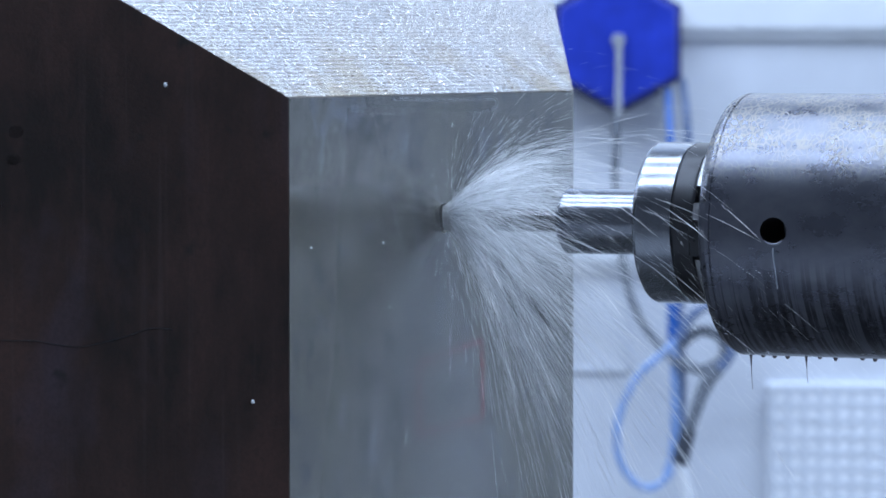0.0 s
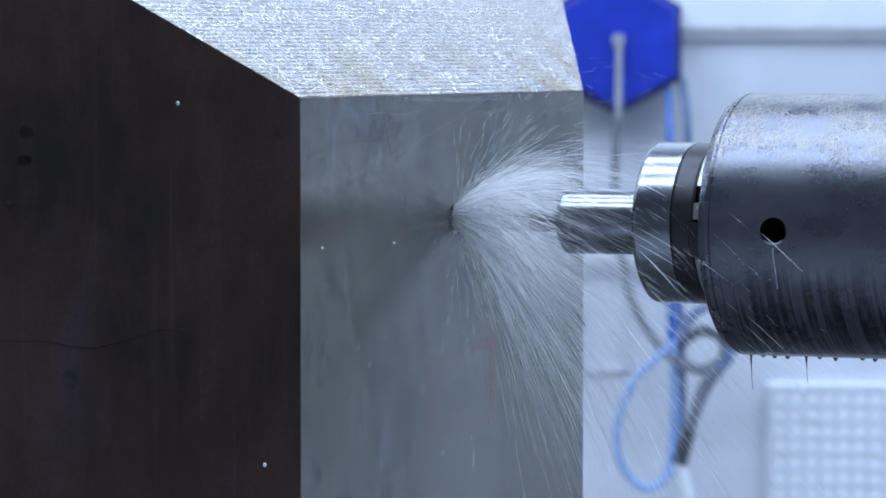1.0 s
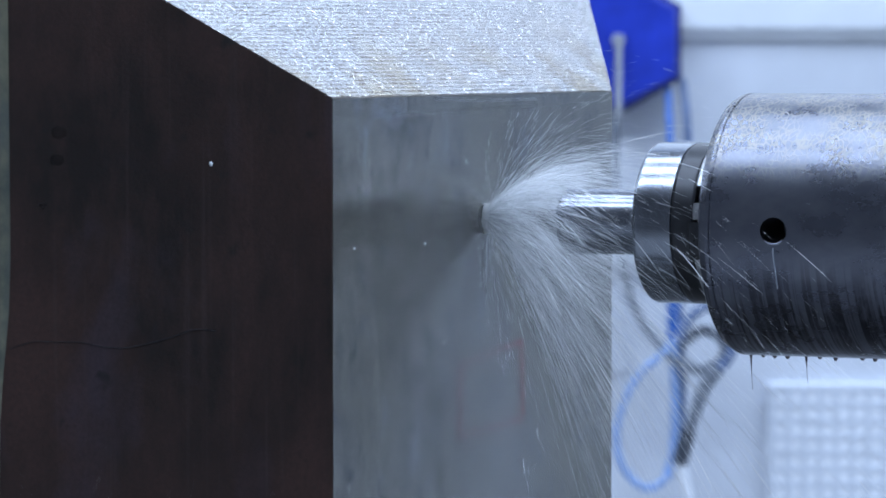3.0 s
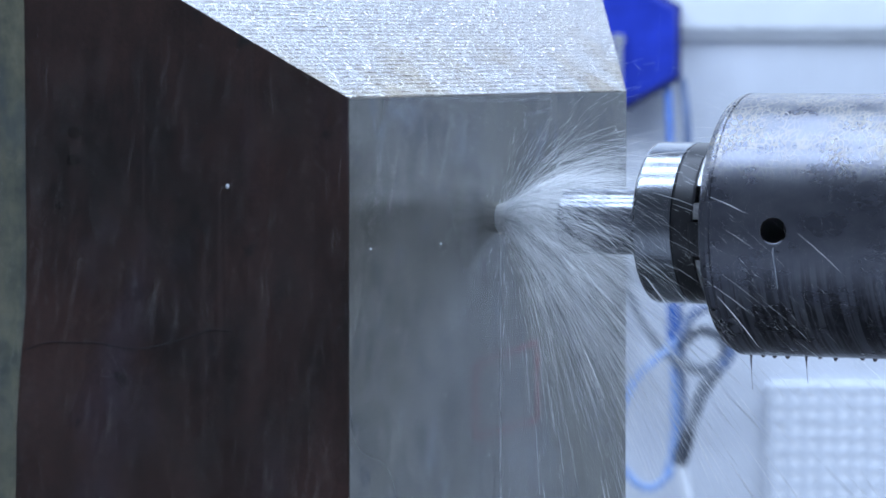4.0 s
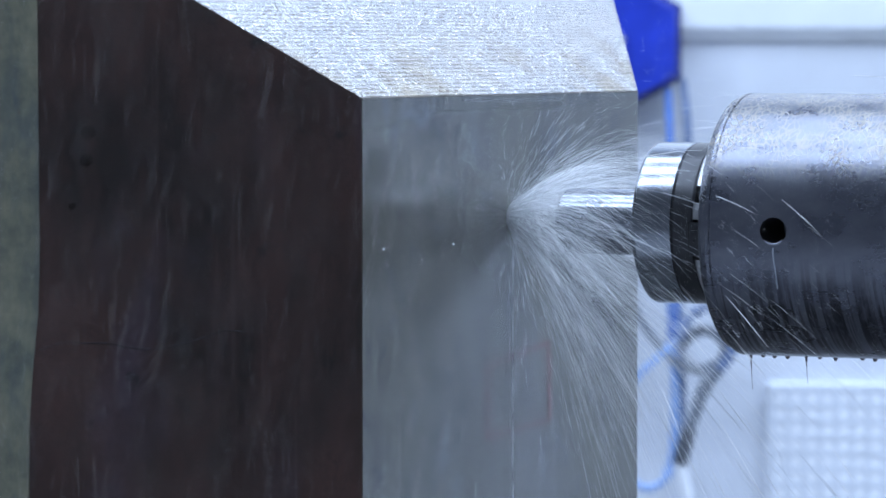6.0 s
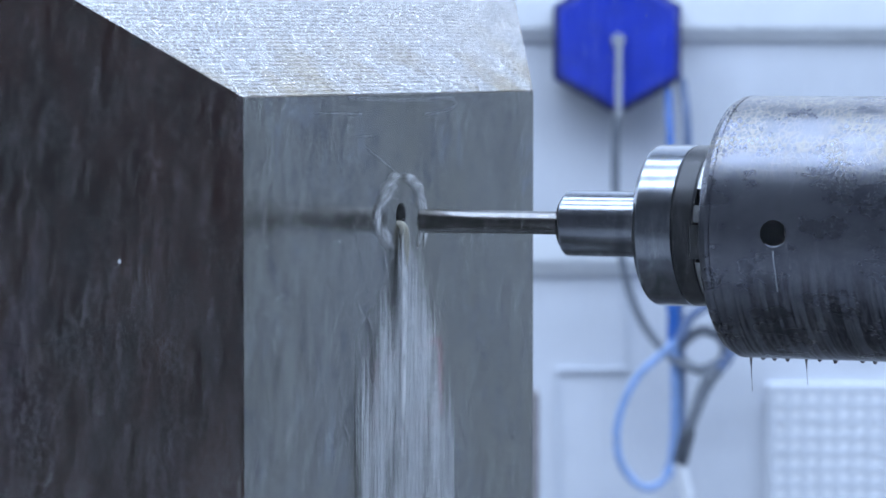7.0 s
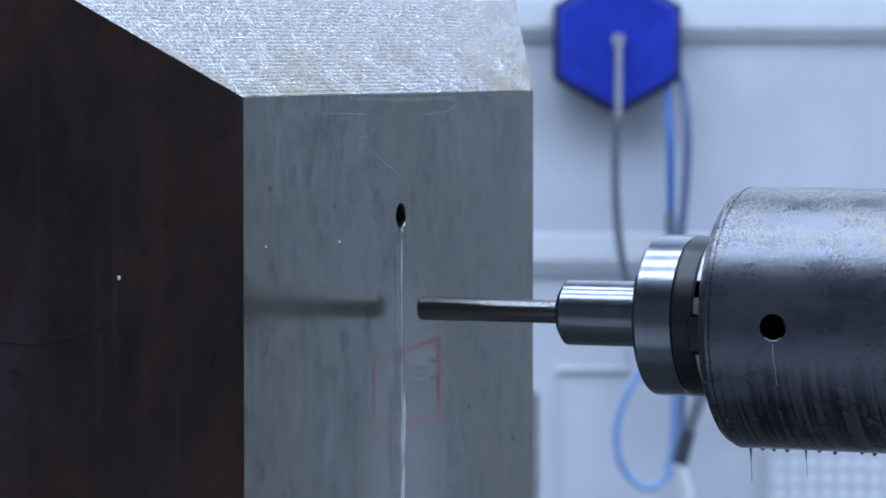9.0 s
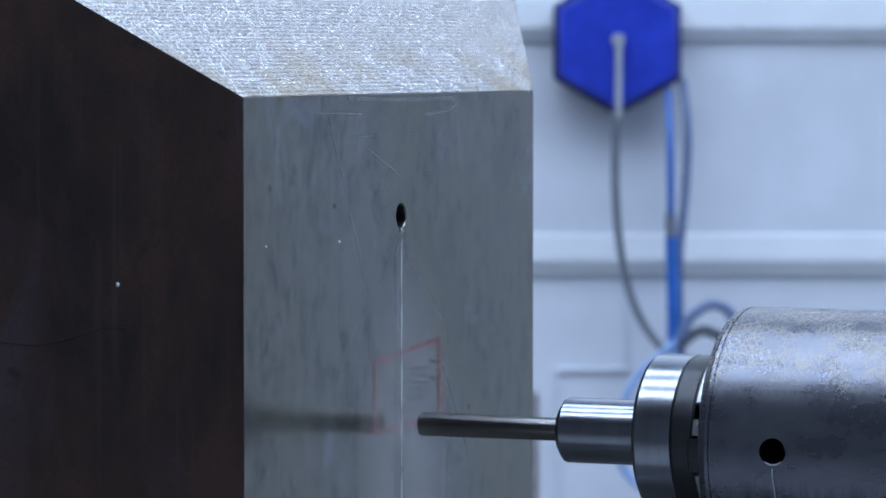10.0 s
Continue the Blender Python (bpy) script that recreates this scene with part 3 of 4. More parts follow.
def steel_block():
    """Big forging: drilled end face, milled slope above, 45-degree dark flank, coated side."""
    rng = random.Random(4)
    block = thing("steel_block", "large machined steel block with a milled slope and drilled end face", "workpiece", Matrix.Translation(HOLE) @ pose(0, 0, 0, 0, 0, TURN))
    near, far, top, base = -0.18237, 0.17825, 0.06298, TABLE_Z - HOLE.z
    W = 0.1568
    plan = [(0, near), (0, far), (-0.30, far + 0.30 * 1.997), (-0.70, far + 0.60), (-0.70, near - W * 0.7071), (-W * 0.7071, near - W * 0.7071)]
    bm = bmesh.new()
    lo, hi = [bm.verts.new((x, y, base)) for x, y in plan], [bm.verts.new((x, y, 0.30)) for x, y in plan]
    bm.faces.new(lo), bm.faces.new(hi)
    for k in range(len(plan)):
        j = (k + 1) % len(plan)
        bm.faces.new((lo[k], lo[j], hi[j], hi[k]))
    tilt = radians(38.09)
    bmesh.ops.bisect_plane(bm, geom=[*bm.verts, *bm.edges, *bm.faces], plane_co=(0, 0, top), plane_no=(math.sin(tilt), 0, math.cos(tilt)), clear_outer=True)
    bmesh.ops.holes_fill(bm, edges=[e for e in bm.edges if len(e.link_faces) == 1])
    bmesh.ops.recalc_face_normals(bm, faces=bm.faces)
    # the flank's far edge is torch-cut and drifts outwards towards the foot
    for z in (-0.01, -0.035, -0.06, -0.085, -0.11, -0.14):
        bmesh.ops.bisect_plane(bm, geom=[*bm.verts, *bm.edges, *bm.faces], plane_co=(0, 0, z), plane_no=(0, 0, 1))
    for v in bm.verts:
        if abs(v.co.x + W * 0.7071) < 1e-4 and v.co.y < near - 0.1:
            out = 0.0068 * min(1.0, max(0.0, (-0.02 - v.co.z) / 0.12)) ** 0.9 + 0.0008 * math.sin(v.co.z * 60)
            v.co.x, v.co.y = v.co.x - out * 0.7071, v.co.y - out * 0.7071
    bmesh.ops.triangulate(bm, faces=[f for f in bm.faces if len(f.verts) > 3 and f.normal.y < -0.9])
    bm.normal_update()
    bmesh.ops.bevel(bm, geom=[e for e in bm.edges if e.calc_face_angle(0) > radians(20)], offset=0.0007, segments=2, profile=0.5, affect="EDGES")
    bm.normal_update()
    for f in bm.faces:
        n = f.normal
        if n.x > 0.97:
            f.material_index = 0
        elif n.z > 0.6 and n.x > 0.35:
            f.material_index = 1
        elif n.x > 0.5 and n.y < -0.5:
            f.material_index = 2
        elif n.y < -0.9:
            f.material_index = 3
        else:
            f.material_index = 4
    whole = mesh_of(bm, "body", [M_FACE, M_MILLED, M_SCALE, M_GREEN, M_RAW], smooth=False)
    bore = lathe([(-0.30, 0), (-0.298, 0.0062), (-0.0006, 0.0062), (0.002, 0.0082), (0.01, 0.0082), (0.01, 0)], 48)
    me = cut(whole, mesh_of(bore, "bore", M_BORE))
    body = new("body", me)
    body.parent = block
    # red marker frame with small dark ink bars, a chalk oval, smears near the top edge
    corners = [(-0.0323, -0.0737), (0.0484, -0.0667), (0.0492, -0.1074), (-0.0323, -0.1100)]
    for k in range(4):
        part("red_stroke", face_strip(wobble_line(corners[k], corners[(k + 1) % 4], 6, 0.0005, rng), 0.0013 if k % 2 == 0 else 0.0022, 0.0005), M_RED, block, "worn red marker stroke")
    for y, z, w in ((0.020, -0.0800, 0.013), (0.022, -0.0838, 0.010), (0.019, -0.0876, 0.014), (0.022, -0.0914, 0.010), (0.018, -0.0952, 0.013), (-0.010, -0.0905, 0.008), (-0.008, -0.0965, 0.011), (0.0396, -0.0780, 0.004), (0.0403, -0.0870, 0.003)):
        part("ink_bar", face_strip(wobble_line((y - w, z + 0.001), (y + w, z - 0.001), 5, 0.0003, rng), 0.0010, 0.0004), M_INK, block, "faint dark ink bar")
    cy, cz = -0.0030, -0.1307
    oval = [(cy + 0.021 * math.cos(a * math.tau / 26), cz + 0.0172 * math.sin(a * math.tau / 26)) for a in range(27)]
    part("chalk_oval", face_strip(oval, 0.0010, 0.0004), M_CHALK, block, "pale chalk oval")
    smear = [(-0.064, 0.0612), (-0.03, 0.0602), (-0.001, 0.0594), (0.034, 0.0597), (0.064, 0.0598), (0.0692, 0.0586), (0.0702, 0.0566), (0.067, 0.0546), (0.052, 0.0531), (0.036, 0.0518), (0.030, 0.0524)]
    part("smear", face_strip(smear, 0.0010, 0.0004), M_SCRATCH, block, "pale chalky finger smear")
    for a, b in (((-0.1014, 0.0544), (-0.0484, 0.0531)),
                 ((-0.0884, 0.0542), (-0.0404, -0.0381)), ((-0.0417, 0.0358), (-0.0042, 0.0217)), ((-0.0512, 0.0417), (-0.0320, 0.0417)), ((0.0529, -0.0790), (0.0868, -0.1299))):
        part("scratch", face_strip(wobble_line(a, b, 9, 0.0006, rng), 0.0005, 0.0003), M_SCRATCH, block, "pale scratch")
    for x, y in ((-0.1534, 0.0187), (-0.0806, 0.0077), (0.0883, -0.1057), (0.1495, -0.1277), (0.0042, -0.0662)):
        part("pit", face_strip([(x, y + 0.0012), (x, y - 0.0012)], 0.0011, 0.0003), M_INK, block, "small dark pit")
    for x, y in ((-0.0754, -0.0102), (-0.1584, -0.0091)):
        bm = bmesh.new()
        bmesh.ops.create_icosphere(bm, subdivisions=2, radius=0.0005, matrix=Matrix.Translation((0.0002, x, y)))
        part("droplet", bm, M_BEAD, block, "tiny bright droplet")
    bm = bmesh.new()
    bmesh.ops.create_icosphere(bm, subdivisions=2, radius=0.0013, matrix=Matrix.Translation((0.0002, 0, -0.0076)) @ Matrix.Diagonal((0.8, 1.3, 0.8, 1)))
    part("lip_drop", bm, M_CREAM, block, "creamy drop at the lip of the bore")
    # rust spots on the dark flank, (way along it, height, size)
    for d, z, r in ((0.133, 0.0475, 0.0038), (0.134, 0.035, 0.0033), (0.141, 0.014, 0.002)):
        spot = lathe([(0.0, 0), (0.0, r), (0.0003, r * 0.8), (0.0003, 0)], 18)
        for v in spot.verts:
            k = 1 + 0.35 * noise.noise((v.co.y * 700 + d * 90, v.co.z * 700, 3.1))
            v.co.y, v.co.z = v.co.y * k, v.co.z * k * 0.8
        part("rust_spot", spot, M_SPOT, block, "soft dark rust spot", pose(-d * 0.7071, near - d * 0.7071, z, 0, 0, -45))
    # milky film and the thin run below the bore
    bm = bmesh.new()
    tone = bm.verts.layers.float.new("cover")
    rows = []
    for k in range(25):
        y = -0.060 + 0.120 * k / 24
        edge = (1 - (abs(y) / 0.060) ** 3) * (0.9 + 0.2 * rng.random())
        row = []
        for z, c in ((-0.012 - abs(y) * 0.8, 0.0), (-0.035 - abs(y) * 1.0, 0.06), (-0.07 - abs(y) * 0.8, 0.13), (-0.16, 0.17), (-0.28, 0.17)):
            v = bm.verts.new((0.0010, y, z))
            v[tone] = 1.3 * c * edge
            row.append(v)
        rows.append(row)
    for a, b in zip(rows, rows[1:]):
        for k in range(4):
            bm.faces.new((a[k], b[k], b[k + 1], a[k + 1]))
    part("film", bm, M_FILM, block, "thin milky coolant film")
    # wavy crack line in the scale of the flank
    crack = [(0.1568 - k * 0.011, -0.052 + 0.003 * math.sin(k * 0.9) + 0.0045 * k / 9 + rng.uniform(-0.001, 0.001)) for k in range(10)]
    bm = tube([(-d * 0.7071 + 0.00006, near - d * 0.7071 - 0.00006, z) for d, z in crack], 0.00016, 6)
    part("scale_crack", bm, M_FLANGE, block, "wavy crack in the scale")
    return block


def work_table():
    tab = thing("machine_table", "dark cast-iron machine table under the block", "machine table", Matrix.Translation((HOLE.x, HOLE.y, 0)) @ pose(0, 0, 0, 0, 0, TURN))
    part("top", box(-0.95, -0.6, TABLE_Z - 0.12, 0.02, 1.0, TABLE_Z, 0.004), M_TABLE, tab)
    part("pedestal", box(-0.85, -0.5, 0.0, -0.05, 0.9, TABLE_Z - 0.12, 0.01), M_TABLE, tab)
    return tab


# ---- the spindle ----
def sector(x0, x1, r0, r1, a0, a1, n=8):
    """A lug: part of a ring about the x axis, angles in degrees."""
    bm = bmesh.new()
    rows = []
    for k in range(n + 1):
        a = radians(a0 + (a1 - a0) * k / n)
        rows.append([bm.verts.new((x, q * math.cos(a), q * math.sin(a))) for x, q in ((x0, r0), (x0, r1 - 0.0012), (x0 + 0.0012, r1), (x1, r1), (x1, r0))])
    for a, b in zip(rows, rows[1:]):
        for k in range(5):
            bm.faces.new((a[k], a[(k + 1) % 5], b[(k + 1) % 5], b[k]))
    bm.faces.new(rows[0]), bm.faces.new(rows[-1])
    bmesh.ops.recalc_face_normals(bm, faces=bm.faces)
    return bm


def spindle():
    """Local x runs along the axis away from the block; the origin is the axis point."""
    rng = random.Random(9)
    sp = thing("machine_spindle", "horizontal boring spindle with tool holder and slender drill, wet with coolant", "machine spindle", Matrix.Translation(AXIS) @ pose(0, 0, 0, 0, 0, TURN))
    R = 0.065
    prof = [(-0.0281, 0), (-0.0281, 0.052), (-0.0263, 0.0615), (-0.0252, 0.0632), (-0.0231, 0.0642), (-0.0219, R), (-0.0201, R), (-0.0198, R - 0.0006), (-0.0192, R - 0.0006), (-0.0189, R), (0.42, R), (0.42, 0)]
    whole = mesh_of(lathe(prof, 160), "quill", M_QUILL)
    bm = bmesh.new()
    bmesh.ops.create_cone(bm, cap_ends=True, segments=40, radius1=0.0067, radius2=0.0067, depth=0.06, matrix=pose(0.0131, -0.06, -0.0004, 90, 0, 0))
    me = cut(whole, mesh_of(bm, "cross_hole", M_FLANGE))
    me.set_sharp_from_angle(angle=radians(12))
    quill = new("quill", me)
    quill.parent = sp
    tagged(quill, "thick turned steel quill crackled with drying coolant")
    part("headstock", box(0.36, -0.2, -0.22, 0.604, 0.8, 0.22, 0.012), M_TABLE, sp, "grey cast-iron spindle head")
    part("flange", lathe([(-0.0488, 0), (-0.0488, 0.0396), (-0.0476, 0.0402), (-0.0383, 0.0402), (-0.0371, 0.0394), (-0.0371, 0)], 128), M_FLANGE, sp, "black oxide flange")
    part("ring", lathe([(-0.0698, 0), (-0.0698, 0.0383), (-0.0689, 0.0397), (-0.0674, 0.0404), (-0.0491, 0.0404), (-0.0488, 0.0399), (-0.0488, 0)], 128), M_RING, sp, "bright turned ring")
    part("nose", lathe([(-0.1218, 0), (-0.1218, 0.0094), (-0.1209, 0.0128), (-0.1184, 0.0163), (-0.1175, 0.0166), (-0.0698, 0.0166), (-0.0698, 0)], 96), M_NOSE, sp, "satin steel tool nose")
    part("drill", lathe([(-0.2005, 0), (-0.2005, 0.0053), (-0.1995, 0.0061), (-0.1830, 0.0061), (-0.1641, 0.0059), (-0.1218, 0.0059), (-0.1218, 0)], 64), M_DRILL, sp, "slender dark steel drill")
    part("spigot", lathe([(-0.0371, 0), (-0.0371, 0.031), (-0.0278, 0.031), (-0.0278, 0)], 64), M_FLANGE, sp, "dark spigot")
    for a0, a1, proud, mat, label in ((164, 175, 0, M_KEY, ""), (203, 247, 0, M_KEY, ""), (98, 152, 0, M_KEY, ""), (-50, -13, 0, M_KEY, ""), (21, 45, 0, M_KEY, ""),
                                     (177, 200, 1, M_FLANGE, "black drive key"), (-12, 20, 1, M_FLANGE, "black drive key")):
        u0 = -0.0392 if proud else -0.0368
        part("drive_key", sector(u0, -0.0278, 0.030, 0.0428 if proud else 0.0422, a0, a1), mat, sp, label or "worn steel drive lug")
    # Lit crescent of the hole's chamfer, put in as a pale wet arc
    rim = [(0.0131 + 0.0063 * math.cos(a), -0.0646, -0.0004 + 0.0063 * math.sin(a)) for a in (radians(225 + 9 * k) for k in range(11))]
    part("lit_wet_rim", tube(rim, 0.0004, 6, taper=lambda t: 0.3 + 0.9 * math.sin(math.pi * t)), M_RUN, sp, "pale arc for the hole's lit lower rim and clinging coolant")
    part("hole_run", tube([(0.0131, -0.0650, -0.0085), (0.0131, -0.0646, -0.012), (0.0134, -0.0626, -0.019), (0.0134, -0.0588, -0.0285)], 0.00035, 6), M_RUN, sp, "thin pale coolant run")
    for u, ln in ((-0.0207, 0.017), (-0.0142, 0.003), (-0.0083, 0.0035), (-0.0015, 0.004), (0.0082, 0.013), (0.0153, 0.003), (0.0234, 0.0045), (0.0374, 0.003), (0.0438, 0.004)):
        if ln > 0.01:
            pts = [(u, 0, -R + 0.0006), (u + 0.0002, 0, -R - ln * 0.35), (u + 0.0008, 0, -R - ln)]
            bm = tube(pts, 0.0011, 8, taper=lambda t: max(0.14, (1 - t) ** 2.2))
        else:
            bm = bmesh.new()
            bmesh.ops.create_uvsphere(bm, u_segments=12, v_segments=8, radius=0.0013, matrix=Matrix.Translation((u, 0, -R + 0.0002)) @ Matrix.Diagonal((1, 1, ln / 0.0026, 1)))
        part("drip", bm, M_DRIP, sp, "hanging oily drip")
    return sp


def machine_column():
    """The upright on which the head slides, beyond the quill."""
    col = thing("machine_column", "plain grey cast-iron column carrying the spindle head", "machine column", Matrix.Translation((AXIS.x, AXIS.y, 0)) @ pose(0, 0, 0, 0, 0, TURN))
    part("upright", box(0.62, 0.32, 0.0, 1.15, 0.85, 2.0, 0.01), M_TABLE, col)
    part("foot", box(0.5, 0.2, 0.0, 1.3, 1.0, 0.12, 0.01), M_TABLE, col)
    for y in (0.40, 0.69):
        part("slideway", box(0.605, y, 0.14, 0.622, y + 0.07, 1.95, 0.003), M_KEY, col, "bright slideway")
    return col


machine_column()
BLOCK, TABLE, SPINDLE = steel_block(), work_table(), spindle()


# ---- coolant: spray while drilling, the outpour after it ----
def streak(bm, p, d, length, r):
    """A slim spindle-shaped streak of droplets."""
    d = d.normalized()
    u = d.orthogonal().normalized()
    v = d.cross(u)
    a, b = bm.verts.new(p - d * length * 0.5), bm.verts.new(p + d * length * 0.5)
    mid = [bm.verts.new(p - d * length * 0.12 + (u * math.cos(k * math.tau / 4) + v * math.sin(k * math.tau / 4)) * r) for k in range(4)]
    for k in range(4):
        bm.faces.new((a, mid[(k + 1) % 4], mid[k])), bm.faces.new((b, mid[k], mid[(k + 1) % 4]))


def path_ribbon(bm, start, vel, t0, t1, width, rng, steps=4):
    """A slim curved streak: the stretch of a falling drop's way between two times."""
    roll = rng.uniform(0, math.tau)
    side = None
    rows = []
    for k in range(steps + 1):
        u = k / steps
        t = t0 + (t1 - t0) * u
        p = start + vel * t + Vector((0, 0, -4.9 * t * t))
        d = (vel + Vector((0, 0, -9.8 * t))).normalized()
        if side is None:
            q = d.orthogonal().normalized()
            side = q * math.cos(roll) + d.cross(q) * math.sin(roll)
        w = width * (0.15 + math.sin(math.pi * (0.06 + 0.88 * u)))
        rows.append((bm.verts.new(p + side * w), bm.verts.new(p - side * w)))
    for a, b in zip(rows, rows[1:]):
        bm.faces.new((a[0], a[1], b[1], b[0]))


def spray_jet(k, count, rng):
    """One sector of the spray cone round the drill: bundles of fine threads thrown back from the bore, bending down."""
    bm = bmesh.new()
    mid = k * math.tau / JETS
    for i in range(count):
        ang = mid + rng.gauss(0, 0.3)
        kind = i % 5
        if kind < 3:        # the bright shell
            open_, speed, last = rng.gauss(41, 5), rng.uniform(0.85, 1.3), rng.uniform(0.03, 0.105)
        elif kind == 3:     # threads close to the drill
            open_, speed, last = rng.gauss(20, 8), rng.uniform(0.8, 1.4), rng.uniform(0.02, 0.09)
        else:               # long throws past the ring and the quill
            open_, speed, last = rng.uniform(15, 44), rng.uniform(1.05, 1.7), rng.uniform(0.06, 0.15)
        bundle = 3 if kind == 4 else 12
        for j in range(bundle):
            o, a = radians(min(64, max(5, open_ + rng.gauss(0, 1.6)))), ang + rng.gauss(0, 0.045)
            v = Vector((math.cos(o), math.sin(o) * math.cos(a), math.sin(o) * math.sin(a))) * speed * rng.uniform(0.93, 1.07)
            start = Vector((0.001, 0.0055 * math.cos(a), 0.0055 * math.sin(a)))
            t1 = max(0.006, last + rng.gauss(0, 0.012))
            t0 = max(0.0, t1 - rng.uniform(0.010, 0.026))
            thin = rng.uniform(0.000015, 0.000048) if kind != 4 else rng.uniform(0.00006, 0.00016)
            path_ribbon(bm, start, v, t0, t1, thin, rng)
    return solid("spray_jet", bm, M_SPRAY, "pale threads of coolant thrown back from the bore", "coolant spray", group="coolant spray round the drill", kind="stuff", smooth=False)


def spray_sheet(open_deg, reach, rng):
    """A thin torn shell of coolant opening from the bore, fading outwards."""
    bm = bmesh.new()
    tone = bm.verts.layers.float.new("cover")
    seg, steps = 150, 16
    rows = []
    for a in range(seg):
        ang = a * math.tau / seg
        wob = noise.noise((math.cos(ang) * 2.2, math.sin(ang) * 2.2, open_deg))
        fine = noise.noise((math.cos(ang) * 11, math.sin(ang) * 11, open_deg + 3))
        o, speed = radians(open_deg + 7 * wob + 3 * fine), 1.05 + 0.18 * wob
        row = []
        for k in range(steps + 1):
            life = reach * (k / steps) * (1 + 0.25 * fine)
            vel = Vector((math.cos(o), math.sin(o) * math.cos(ang), math.sin(o) * math.sin(ang))) * speed
            v = bm.verts.new(vel * life + Vector((0.0008, 0.0058 * math.cos(ang), 0.0058 * math.sin(ang) - 4.9 * life * life)))
            tear = 0.6 + 0.95 * noise.noise((math.cos(ang) * 17, math.sin(ang) * 17, k * 0.22 + open_deg))
            v[tone] = max(0.0, min(1.0, tear)) * (1 - k / steps) ** 1.3
            row.append(v)
        rows.append(row)
    for a in range(seg):
        u, w = rows[a], rows[(a + 1) % seg]
        for k in range(steps):
            bm.faces.new((u[k], w[k], w[k + 1], u[k + 1]))
    return solid("spray_sheet", bm, M_VEIL, "thin torn veil of coolant opening from the bore", "coolant spray", group="coolant veils", kind="stuff")


def mist_puff(k, count, rng):
    """Fine mist: dense at the mouth of the bore, thinning out over tool and quill."""
    bm = bmesh.new()
    for i in range(count):
        ang = rng.uniform(0, math.tau)
        open_ = radians(min(75, abs(rng.gauss(24, 22))))
        r = 0.003 + (0.06 * rng.random() ** 1.6 if i % 3 else 0.24 * rng.random())
        d = Vector((math.cos(open_), math.sin(open_) * math.cos(ang), math.sin(open_) * math.sin(ang)))
        off = Vector((0, math.cos(ang), math.sin(ang))) * 0.006
        way = (d + Vector((0, 0, -5.0 * r))).normalized()
        streak(bm, d * r + off + Vector((0.002, 0, -2.6 * r * r)), way, rng.uniform(0.004, 0.014), rng.uniform(0.00002, 0.00006))
    return solid("mist_puff", bm, M_MIST, "fine pale coolant mist round the drill", "coolant mist", group="coolant mist", kind="stuff", smooth=False)


def mist_veil(x, rng):
    """A thin drifting sheet of mist before the drilled face, fading out on all sides."""
    bm = bmesh.new()
    tone = bm.verts.layers.float.new("cover")
    rows = []
    for a in range(37):
        y = -0.175 + 0.34 * a / 36
        row = []
        for c in range(31):
            z = -0.20 + 0.255 * c / 30
            v = bm.verts.new((x + 0.006 * noise.noise((y * 20, z * 20, x * 90)), y, z))
            out = math.exp(-((y + 0.02) / 0.10) ** 2 - ((z + 0.06) / 0.09) ** 2)
            rim = min(1.0, a / 6, (36 - a) / 6, c / 6, (30 - c) / 6)
            v[tone] = 0.16 * out * rim * (0.75 + 0.5 * noise.noise((y * 45, z * 22, x * 50)))
            row.append(v)
        rows.append(row)
    for u, w in zip(rows, rows[1:]):
        for c in range(30):
            bm.faces.new((u[c], w[c], w[c + 1], u[c + 1]))
    return solid("mist_veil", bm, M_VEIL, "thin drifting coolant mist before the drilled face", "coolant mist", group="coolant mist", kind="stuff")


JETS = 10
rng = random.Random(21)
SPRAY = [spray_jet(k, 78, rng) for k in range(JETS)]
def foam_cap(rng):
    """White foam squeezed out round the drill at the bore."""
    bm = lathe([(-0.001, 0.0061), (-0.001, 0.0070), (0.002, 0.0078), (0.005, 0.0079), (0.009, 0.0074), (0.013, 0.0068), (0.018, 0.0062), (0.018, 0.0061)], 48)
    for v in bm.verts:
        k = 1 + 0.22 * noise.noise(v.co * 300) + 0.10 * noise.noise(v.co * 900)
        v.co.y, v.co.z = v.co.y * k, v.co.z * k
    return solid("foam_cap", bm, M_FOAM, "white foam squeezed out round the drill at the bore", "coolant foam")


FOAM = foam_cap(rng)
VEILS = [spray_sheet(o, t, rng) for o, t in ((40, 0.062), (24, 0.075))]
MIST = [mist_puff(k, 4200, rng) for k in range(3)] + [mist_veil(x, rng) for x in (0.016, 0.042)]


def drizzle(count, rng):
    """Fine splash drops thrown up before the block and raining down, in world directions."""
    bm = bmesh.new()
    for i in range(count):
        p = Vector((rng.uniform(-0.18, 0.17) if i % 3 else rng.uniform(-0.18, -0.04), rng.uniform(1.15, 1.75), 1.10 + 0.36 * rng.random()))
        streak(bm, p, Vector((rng.uniform(-0.08, 0.30), rng.uniform(-0.2, 0.3), 1)), rng.uniform(0.010, 0.034), rng.uniform(0.000006, 0.000016))
    return solid("drizzle", bm, M_MIST, "fine splashed coolant drops raining past the block", "coolant drops", group="splashed drops", kind="stuff", smooth=False)


DRIZZLE = [drizzle(8000, rng) for k in range(4)]
AIR_MIST = drizzle(3600, rng)


